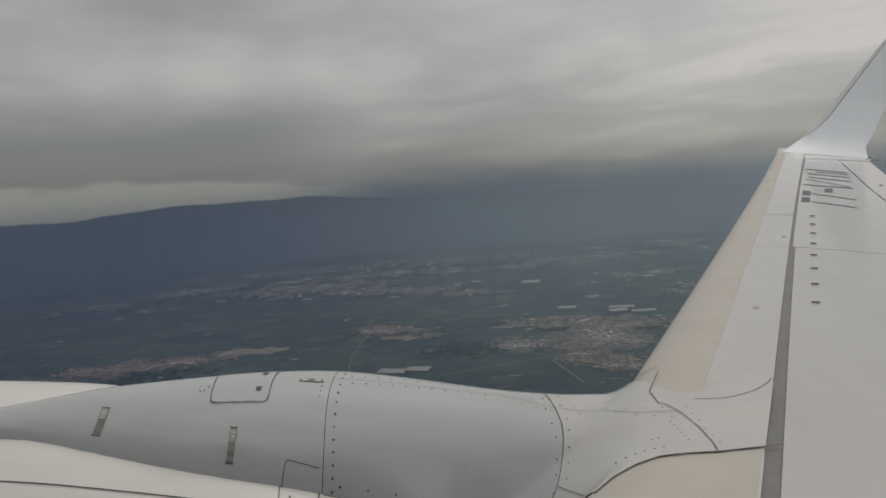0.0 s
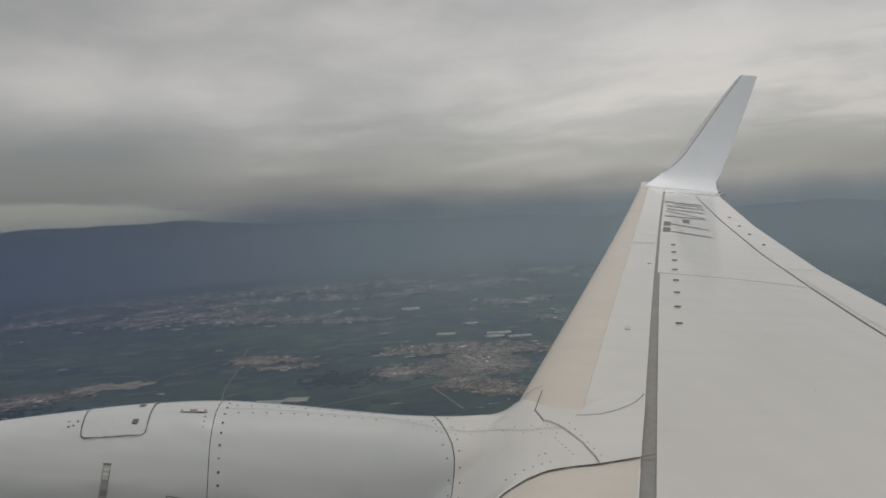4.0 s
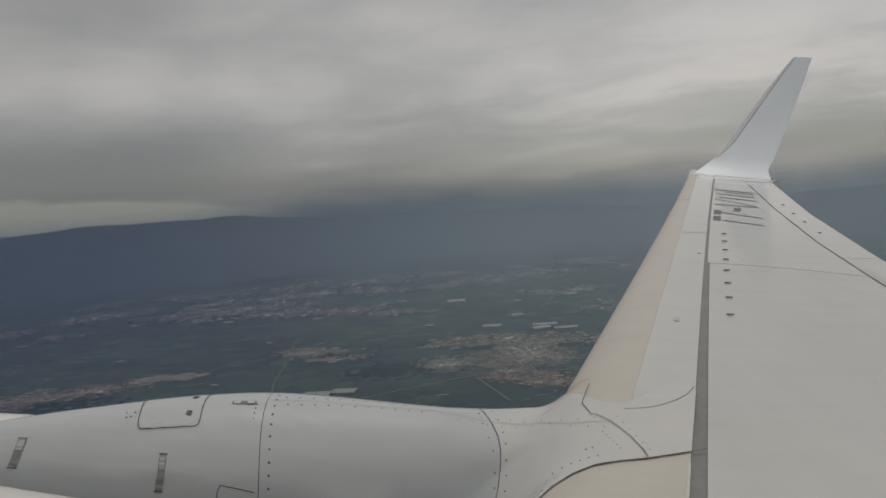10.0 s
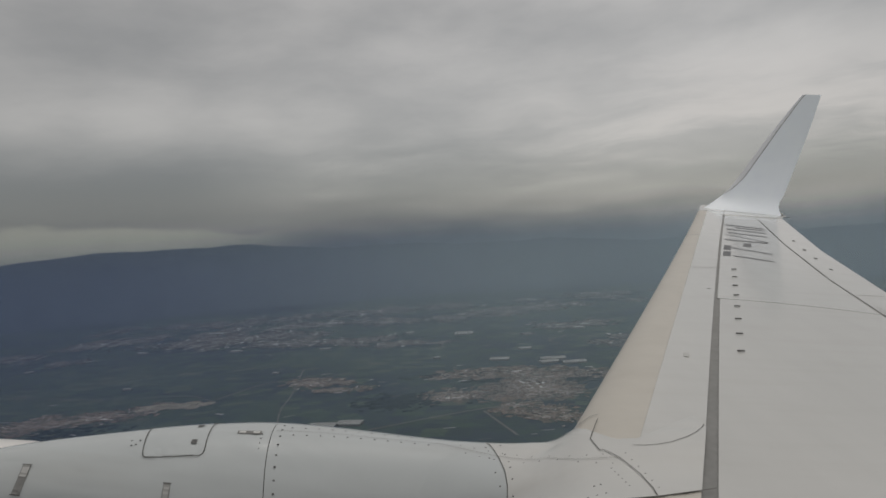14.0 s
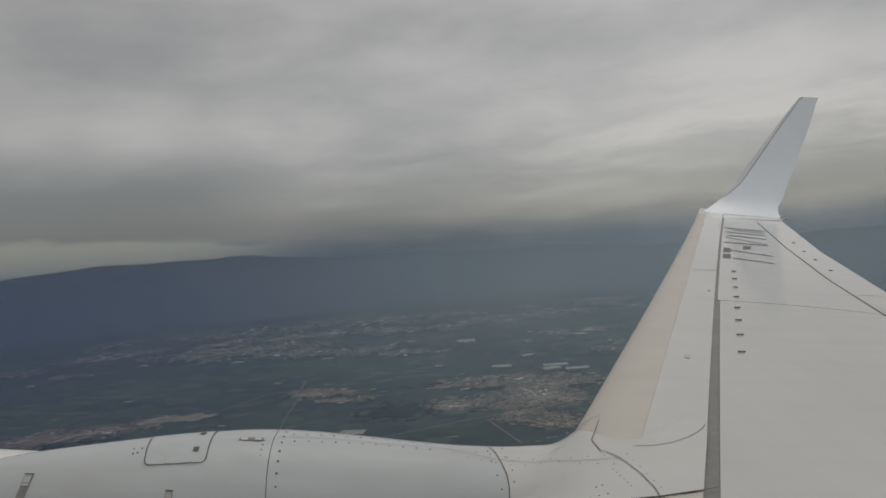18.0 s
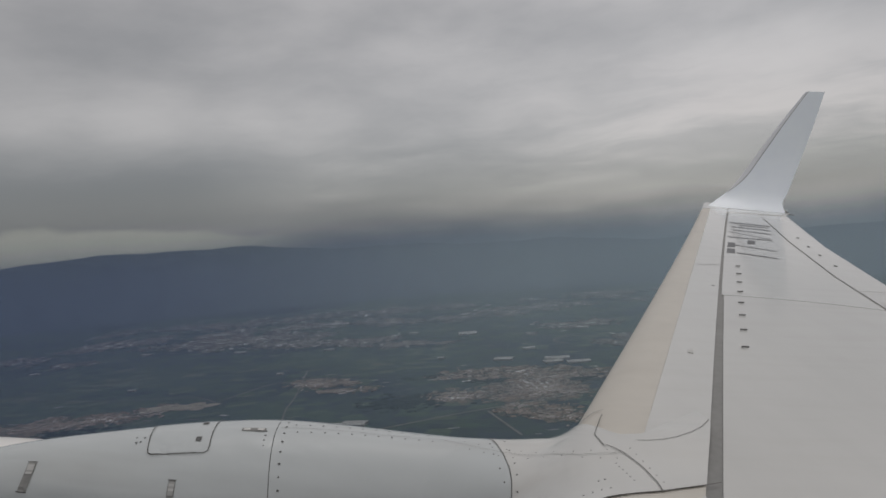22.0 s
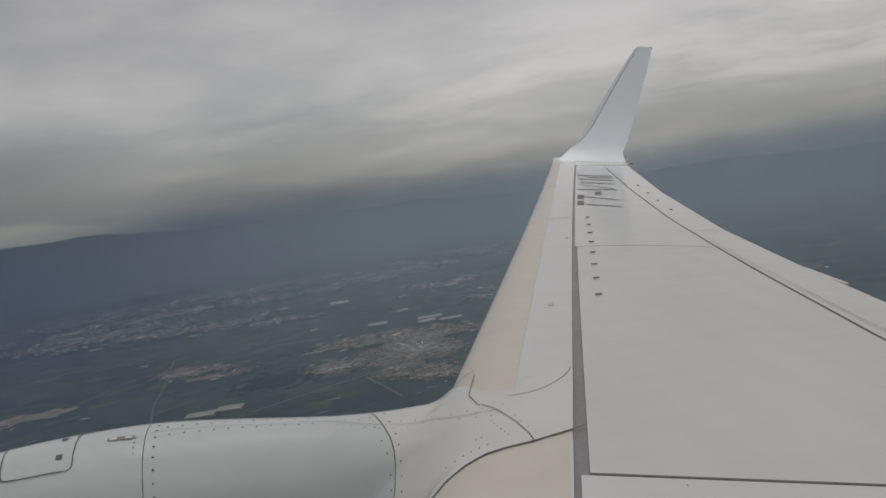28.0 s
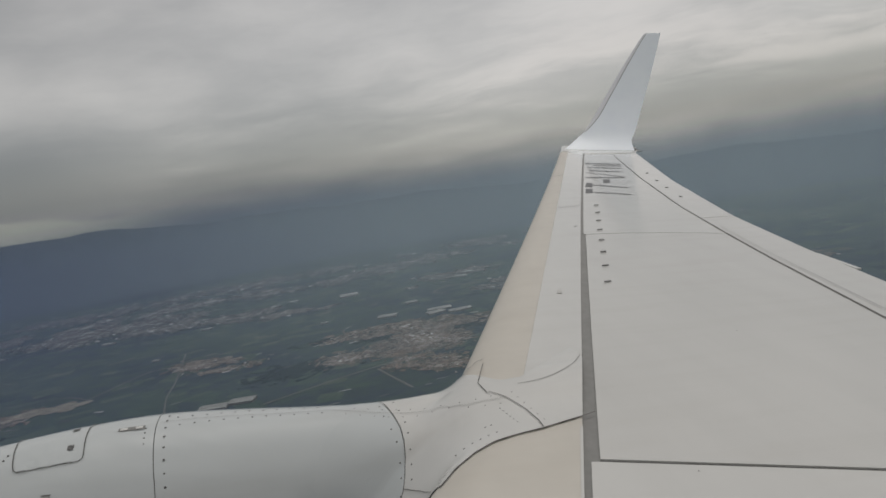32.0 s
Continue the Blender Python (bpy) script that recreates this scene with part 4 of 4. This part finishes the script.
# towns: centre, half-widths, turn, houses, warm share
TOWNS = [(235, 1440, 105, 95, 0.2, 900), (300, 1570, 110, 60, 0.1, 520), (55, 1430, 62, 30, -0.2, 260), (110, 1650, 85, 34, 0.1, 260), (195, 1255, 62, 42, -0.4, 220),
         (-260, 1690, 62, 34, -0.2, 300), (-200, 1580, 34, 18, 0.1, 120), (-740, 1490, 125, 40, 0.1, 420), (-850, 1430, 85, 45, 0.2, 380),
         (-715, 2640, 270, 90, -0.1, 900), (-330, 2400, 210, 50, -0.25, 520), (-88, 2230, 110, 22, -0.2, 240), (-1250, 2790, 230, 70, 0.1, 380), (-600, 2960, 330, 60, 0.0, 420),
         (547, 2367, 120, 70, 0.2, 320), (700, 2020, 150, 60, 0.2, 320), (1019, 1544, 205, 125, 0.0, 420), (1405, 2523, 319, 147, 0.1, 320), (1180, 1980, 180, 70, 0.1, 260),
         (-1190, 2340, 70, 30, 0.0, 120), (150, 2900, 330, 70, 0.0, 320), (-1500, 2500, 160, 60, 0.2, 160), (500, 3020, 330, 80, 0.0, 300), (-950, 3250, 420, 80, 0.05, 340),
         (-150, 3350, 430, 90, 0.0, 360), (900, 3300, 380, 110, 0.1, 280)]


def quarters():
    """Each town as a straggle of crowded quarters: (x, y, reach, turn, share of houses, town)."""
    out = []
    for k, (cx, cy, a, b, turn, n) in enumerate(TOWNS):
        m = max(6, n // 20)
        for _ in range(m):
            u, v = rng.gauss(0, 0.6), rng.gauss(0, 0.6)
            px, py = u * a, v * b * (1.0 if cy < 1800 else 1.25)
            out.append((cx + px * math.cos(turn) - py * math.sin(turn), cy + px * math.sin(turn) + py * math.cos(turn), rng.uniform(0.5, 1.3) * (14 + 0.13 * (a + b) / 2), turn + rng.uniform(-0.18, 0.18), max(6, int(n / m * rng.uniform(0.6, 1.5))), k))
    return out


QUARTERS = quarters()


def blot(bm, ox, oy, w, h, t, z, m=9):
    verts = []
    for q in range(m):
        an = 2 * math.pi * q / m
        rr = rng.uniform(0.6, 1.2)
        qx, qy = w * rr * math.cos(an), h * rr * math.sin(an)
        verts.append(bm.verts.new((ox + qx * math.cos(t) - qy * math.sin(t), oy + qx * math.sin(t) + qy * math.cos(t), z)))
    bm.faces.new(verts)


def town_pads(near):
    bm = bmesh.new()
    for k, (cx, cy, reach, turn, n, town) in enumerate(QUARTERS):
        if near != (TOWNS[town][1] < 1800):
            continue
        for j in range(22 if near else 7):
            w = reach * rng.uniform(0.12, 0.55)
            blot(bm, cx + rng.gauss(0, 0.85) * reach, cy + rng.gauss(0, 0.8) * reach, w, w * rng.uniform(0.6, 1.2) * (1 + max(0, cy - 1400) / 2500), turn, 0.5 + 0.0005 * (k * 12 + j))
    return bm


TANLAND = land_material("dusty_tan_ground", [(0.070, 0.088, 0.084), (0.088, 0.098, 0.092), (0.150, 0.127, 0.113), (0.215, 0.172, 0.150)], 0.02, 1.2)
tagged(part("town_ground", town_pads(True), TANLAND, None), "dusty tan ground of a near town", "town ground", kind="stuff")
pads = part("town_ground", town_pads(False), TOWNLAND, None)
tagged(pads, "bluish grey ground of scattered far towns, haze put into its colour", "town ground", kind="stuff")


def pale_plots():
    """Greenhouses, yards and bare plots, strewn thinly over the plain."""
    bm = bmesh.new()
    for k in range(420):
        r, a = rng.uniform(950, 3500), rng.uniform(-0.75, 0.85)
        if rng.random() < 0.5:
            q = rng.choice(QUARTERS)
            x, y = q[0] + rng.gauss(0, 90), q[1] + rng.gauss(0, 60)
        else:
            x, y = r * math.sin(a), r * math.cos(a)
        g = 0.6 + math.hypot(x, y) / 3600
        w, h, t = rng.uniform(3, 13) * g, rng.uniform(1.2, 4.2) * g, rng.gauss(0, 0.25)
        bm.faces.new([bm.verts.new((x + i * w * math.cos(t) - j * h * math.sin(t), y + i * w * math.sin(t) + j * h * math.cos(t), 1.35 + 0.001 * k)) for i, j in ((-1, -1), (1, -0.8), (0.9, 1), (-1, 0.8))])
    return bm


PLOT = land_material("pale_plots", [(0.09, 0.10, 0.108), (0.13, 0.136, 0.14), (0.22, 0.22, 0.215), (0.55, 0.555, 0.55)], 0.01, 1.8)
tagged(part("pale_plots", pale_plots(), PLOT, None), "pale yards and greenhouses strewn over the fields", "plots", kind="stuff")


def houses(near):
    """Small gabled houses of the towns."""
    verts, faces = [], []
    for cx, cy, reach, turn, n, town in QUARTERS:
        if near != (TOWNS[town][1] < 1800):
            continue
        grown = 1 + max(0.0, cy - 1300) / 1500
        for _ in range(int(n * (1.8 if cy < 1800 else 2.1))):
            ox, oy = cx + rng.gauss(0, 0.75) * reach, cy + rng.gauss(0, 0.7) * reach * (1 + max(0, cy - 1400) / 1800)
            t = turn + rng.choice((0, 0, math.pi / 2)) + rng.uniform(-0.05, 0.05)
            w, l, h = rng.uniform(1.0, 2.2) * grown, rng.uniform(1.5, 5.5) * grown, rng.uniform(0.5, 1.3) * grown
            if rng.random() < 0.07:
                w, l = w * 1.9, l * 2.0
            c, s = math.cos(t), math.sin(t)
            base = len(verts)
            for x, y, z in ((-l, -w, 0), (l, -w, 0), (l, w, 0), (-l, w, 0), (-l, -w, h), (l, -w, h), (l, w, h), (-l, w, h), (-l, 0, h * 1.4), (l, 0, h * 1.4)):
                verts.append((ox + x * c - y * s, oy + x * s + y * c, z + 0.4))
            for f in ((0, 1, 5, 4), (1, 2, 6, 9, 5), (2, 3, 7, 6), (3, 0, 4, 8, 7), (4, 5, 9, 8), (6, 7, 8, 9)):
                faces.append([base + k for k in f])
    me = bpy.data.meshes.new("town_houses")
    me.from_pydata(verts, [], faces)
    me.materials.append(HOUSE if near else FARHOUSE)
    return new("town_houses", me)


tagged(houses(True), "crowded small houses with grey and reddish roofs", "houses", kind="stuff")
tagged(houses(False), "grey and pale houses of distant towns, haze put into their colour", "houses", kind="stuff")


def road(points, width, name="road"):
    bm = bmesh.new()
    pts = [Vector(p) for p in points]
    fine_pts = []
    for k in range(len(pts) - 1):
        a, b, c, d = pts[max(k - 1, 0)], pts[k], pts[k + 1], pts[min(k + 2, len(pts) - 1)]
        for j in range(8):
            w = j / 8
            fine_pts.append(0.5 * (2 * b + (c - a) * w + (2 * a - 5 * b + 4 * c - d) * w * w + (3 * b - a - 3 * c + d) * w ** 3))
    fine_pts.append(pts[-1])
    pairs = []
    for k, p in enumerate(fine_pts):
        d = (fine_pts[min(k + 1, len(fine_pts) - 1)] - fine_pts[max(k - 1, 0)]).normalized()
        s = Vector((-d.y, d.x)) * width / 2
        pairs.append([bm.verts.new((*q, 1.3)) for q in (p + s, p - s)])
    for (a, b), (c, d) in zip(pairs, pairs[1:]):
        bm.faces.new((a, b, d, c))
    ob = part(name, bm, ROAD, None)
    return tagged(ob, "pale country road across the fields", "road", kind="structure")


road([(-480, 1560), (-385, 1726), (-300, 1715), (-190, 1790)], 5)
road([(-480, 1560), (-560, 1640), (-751, 1671), (-1069, 1788)], 4)
road([(-102, 1218), (64, 1290), (199, 1330), (368, 1400), (587, 1487)], 6)
road([(150, 1115), (128, 1214), (112, 1289)], 5)
road([(415, 2000), (395, 2060), (440, 2120), (545, 2100)], 7)
road([(-30, 1460), (90, 1470), (250, 1560)], 4)
road([(-270, 1224), (-297, 1419), (-300, 1560), (-323, 1883)], 4)


def works(cx, cy, a, b, turn):
    """A pale quarry or works yard: overlapping uneven terraces."""
    bm = bmesh.new()
    for k in range(26):
        px, py = rng.uniform(-a, a), rng.uniform(-b, b) * 0.8
        w, h = rng.uniform(12, 30), rng.uniform(12, 26)
        ox, oy = cx + px * math.cos(turn) - py * math.sin(turn), cy + px * math.sin(turn) + py * math.cos(turn)
        ring = [bm.verts.new((ox + w * rng.uniform(0.7, 1.1) * math.cos(q * 0.785), oy + h * rng.uniform(0.7, 1.1) * math.sin(q * 0.785), 0.9 + 0.05 * k)) for q in range(8)]
        face = bm.faces.new(ring)
        bmesh.ops.extrude_discrete_faces(bm, faces=[face])
    return bm


yard = part("quarry_yard", works(-560, 1538, 82, 26, -0.02), PALE, None)
tagged(yard, "pale stone quarry yard beside a country road", "quarry", kind="stuff")


def shed(cx, cy, length, width, height, turn):
    ob = thing("warehouse", "pale flat-roofed warehouse among dark fields", "warehouse", group="warehouses on the plain", m=Matrix.Translation((cx, cy, 0.2)) @ Matrix.Rotation(turn, 4, "Z"))
    bm = bmesh.new()
    bmesh.ops.create_cube(bm, size=1, matrix=Matrix.Translation((0, 0, height / 2)) @ Matrix.Diagonal((length, width, height, 1)))
    part("walls", bm, WALL, ob)
    bm = bmesh.new()
    prof = [(-width / 2 - 0.4, height), (0, height + width * 0.07), (width / 2 + 0.4, height)]
    rows = [[bm.verts.new((x, y, z + dz)) for y, z in prof for dz in (0.02, 0.4)] for x in (-length / 2 - 0.4, length / 2 + 0.4)]
    for k in (0, 2):
        bm.faces.new((rows[0][k], rows[1][k], rows[1][k + 2], rows[0][k + 2]))
        bm.faces.new((rows[0][k + 1], rows[1][k + 1], rows[1][k + 3], rows[0][k + 3]))
    for r in rows:
        bm.faces.new((r[0], r[1], r[3], r[2])), bm.faces.new((r[2], r[3], r[5], r[4]))
    bm.faces.new((rows[0][0], rows[1][0], rows[1][1], rows[0][1])), bm.faces.new((rows[0][4], rows[1][4], rows[1][5], rows[0][5]))
    part("roof", bm, SHED, ob)
    return ob


SHEDS = [(325, 1728, 46, 24), (385, 1700, 58, 22), (155, 2362, 62, 50), (301, 1957, 34, 23), (-373, 2950, 47, 38), (543, 2293, 37, 26), (582, 2366, 33, 24),
         (-34, 2468, 29, 18), (-833, 2878, 43, 25), (-393, 1857, 17, 9), (-758, 1782, 19, 10), (186, 2952, 35, 22), (-1194, 2714, 33, 19), (817, 1885, 42, 23),
         (-1229, 2193, 27, 13), (-619, 2326, 38, 18), (-307, 2227, 34, 13), (44, 1905, 20, 11), (-976, 2442, 36, 15), (651, 1833, 42, 20)]
SHEDS += [(-190, 1268, 52, 22), (-140, 1272, 46, 22), (210, 1815, 50, 26), (345, 1770, 64, 24)]
for k, (x, y, l, w) in enumerate(SHEDS):
    shed(x, y, l, w * 1.3, 3.5, rng.uniform(-0.5, 0.5))


def woods():
    """Low clumped tree crowns."""
    verts, faces = [], []
    spots = [(-40, 1420, 90, 60, 330), (-708, 1354, 110, 59, 160), (67, 1656, 112, 27, 160), (700, 1500, 120, 50, 160), (330, 1500, 70, 22, 120), (150, 1560, 60, 18, 90)]
    for cx, cy, a, b, n in spots:
        for _ in range(n):
            x, y = cx + rng.gauss(0, 0.5) * a, cy + rng.gauss(0, 0.5) * b
            r, h = rng.uniform(4.0, 9.5), rng.uniform(1.0, 2.0)
            base = len(verts)
            for ring, (rr, zz) in enumerate(((0.75, 0.15), (1.0, 0.5), (0.6, 0.88))):
                for q in range(6):
                    an = 2 * math.pi * (q + ring * 0.5) / 6
                    j = rng.uniform(0.8, 1.15)
                    verts.append((x + r * rr * j * math.cos(an), y + r * rr * j * math.sin(an), h * zz * rng.uniform(0.9, 1.1)))
            verts.append((x, y, h))
            for ring in (0, 1):
                for q in range(6):
                    a0, b0 = base + ring * 6 + q, base + ring * 6 + (q + 1) % 6
                    faces.append((a0, b0, b0 + 6, a0 + 6))
            for q in range(6):
                faces.append((base + 12 + q, base + 12 + (q + 1) % 6, base + 18))
    me = bpy.data.meshes.new("woodland")
    me.from_pydata(verts, [], faces)
    me.materials.append(WOOD)
    return new("woodland", me)


tagged(woods(), "dark scattered woods and tree belts", "woods", kind="stuff")


# ---- rain haze: imitated by thin ring sheets added between the deck and the plain ----


def haze_material(amount):
    m = bpy.data.materials.new("rain_haze_sheet")
    m.use_nodes = True
    nt = m.node_tree
    nt.nodes.clear()
    tc = nt.nodes.new("ShaderNodeTexCoord")
    sep = nt.nodes.new("ShaderNodeSeparateXYZ")
    nt.links.new(tc.outputs["Object"], sep.inputs[0])
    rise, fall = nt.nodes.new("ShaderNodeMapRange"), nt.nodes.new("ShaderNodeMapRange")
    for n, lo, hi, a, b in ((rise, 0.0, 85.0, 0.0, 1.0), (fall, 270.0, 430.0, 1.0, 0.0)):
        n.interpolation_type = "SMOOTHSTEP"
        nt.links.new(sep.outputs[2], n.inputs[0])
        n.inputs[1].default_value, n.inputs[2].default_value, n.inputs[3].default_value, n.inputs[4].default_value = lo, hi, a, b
    mp = nt.nodes.new("ShaderNodeMapping")
    mp.inputs["Scale"].default_value = (0.0028, 0.0028, 0.0009)
    nt.links.new(tc.outputs["Object"], mp.inputs[0])
    tex = nt.nodes.new("ShaderNodeTexNoise")
    tex.inputs["Scale"].default_value, tex.inputs["Detail"].default_value = 1.0, 4
    nt.links.new(mp.outputs[0], tex.inputs["Vector"])
    thick = nt.nodes.new("ShaderNodeMapRange")
    nt.links.new(tex.outputs[0], thick.inputs[0])
    thick.inputs[1].default_value, thick.inputs[2].default_value, thick.inputs[3].default_value, thick.inputs[4].default_value = 0.3, 0.7, amount * 0.6, amount * 1.4
    p1, p2 = nt.nodes.new("ShaderNodeMath"), nt.nodes.new("ShaderNodeMath")
    p1.operation = p2.operation = "MULTIPLY"
    nt.links.new(rise.outputs[0], p1.inputs[0])
    nt.links.new(fall.outputs[0], p1.inputs[1])
    nt.links.new(p1.outputs[0], p2.inputs[0])
    nt.links.new(thick.outputs[0], p2.inputs[1])
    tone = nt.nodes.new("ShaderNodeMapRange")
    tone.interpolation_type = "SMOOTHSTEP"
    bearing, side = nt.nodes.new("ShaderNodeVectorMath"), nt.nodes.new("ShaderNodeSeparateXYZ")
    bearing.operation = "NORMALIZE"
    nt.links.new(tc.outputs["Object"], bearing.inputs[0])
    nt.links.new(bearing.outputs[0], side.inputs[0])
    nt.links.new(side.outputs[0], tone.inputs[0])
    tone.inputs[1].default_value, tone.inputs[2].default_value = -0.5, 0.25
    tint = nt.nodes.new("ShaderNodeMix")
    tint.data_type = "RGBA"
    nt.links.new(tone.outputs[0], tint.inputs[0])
    # the haze's gloom to the left is put in as a darker, bluer tint
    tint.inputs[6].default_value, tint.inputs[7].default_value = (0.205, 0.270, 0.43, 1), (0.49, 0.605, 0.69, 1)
    clear, dif, tra = nt.nodes.new("ShaderNodeBsdfTransparent"), nt.nodes.new("ShaderNodeBsdfDiffuse"), nt.nodes.new("ShaderNodeBsdfTranslucent")
    for n in (dif, tra):
        nt.links.new(tint.outputs[2], n.inputs[0])
    half, mix, out = nt.nodes.new("ShaderNodeMixShader"), nt.nodes.new("ShaderNodeMixShader"), nt.nodes.new("ShaderNodeOutputMaterial")
    half.inputs[0].default_value = 0.5
    nt.links.new(dif.outputs[0], half.inputs[1])
    nt.links.new(tra.outputs[0], half.inputs[2])
    nt.links.new(p2.outputs[0], mix.inputs[0])
    nt.links.new(clear.outputs[0], mix.inputs[1])
    nt.links.new(half.outputs[0], mix.inputs[2])
    nt.links.new(mix.outputs[0], out.inputs[0])
    return m


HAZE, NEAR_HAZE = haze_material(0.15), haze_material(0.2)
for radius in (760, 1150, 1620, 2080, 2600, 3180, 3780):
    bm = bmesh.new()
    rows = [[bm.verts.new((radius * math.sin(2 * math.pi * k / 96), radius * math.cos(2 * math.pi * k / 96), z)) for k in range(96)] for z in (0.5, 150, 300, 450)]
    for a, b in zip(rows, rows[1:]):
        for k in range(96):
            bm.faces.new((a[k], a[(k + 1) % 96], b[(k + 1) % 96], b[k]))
    veil = part("rain_haze_sheet", bm, HAZE if radius > 1200 else NEAR_HAZE, None, "", True)
    tagged(veil, "thin blue-grey sheet added to imitate rain haze over the plain", "haze", kind="stuff")
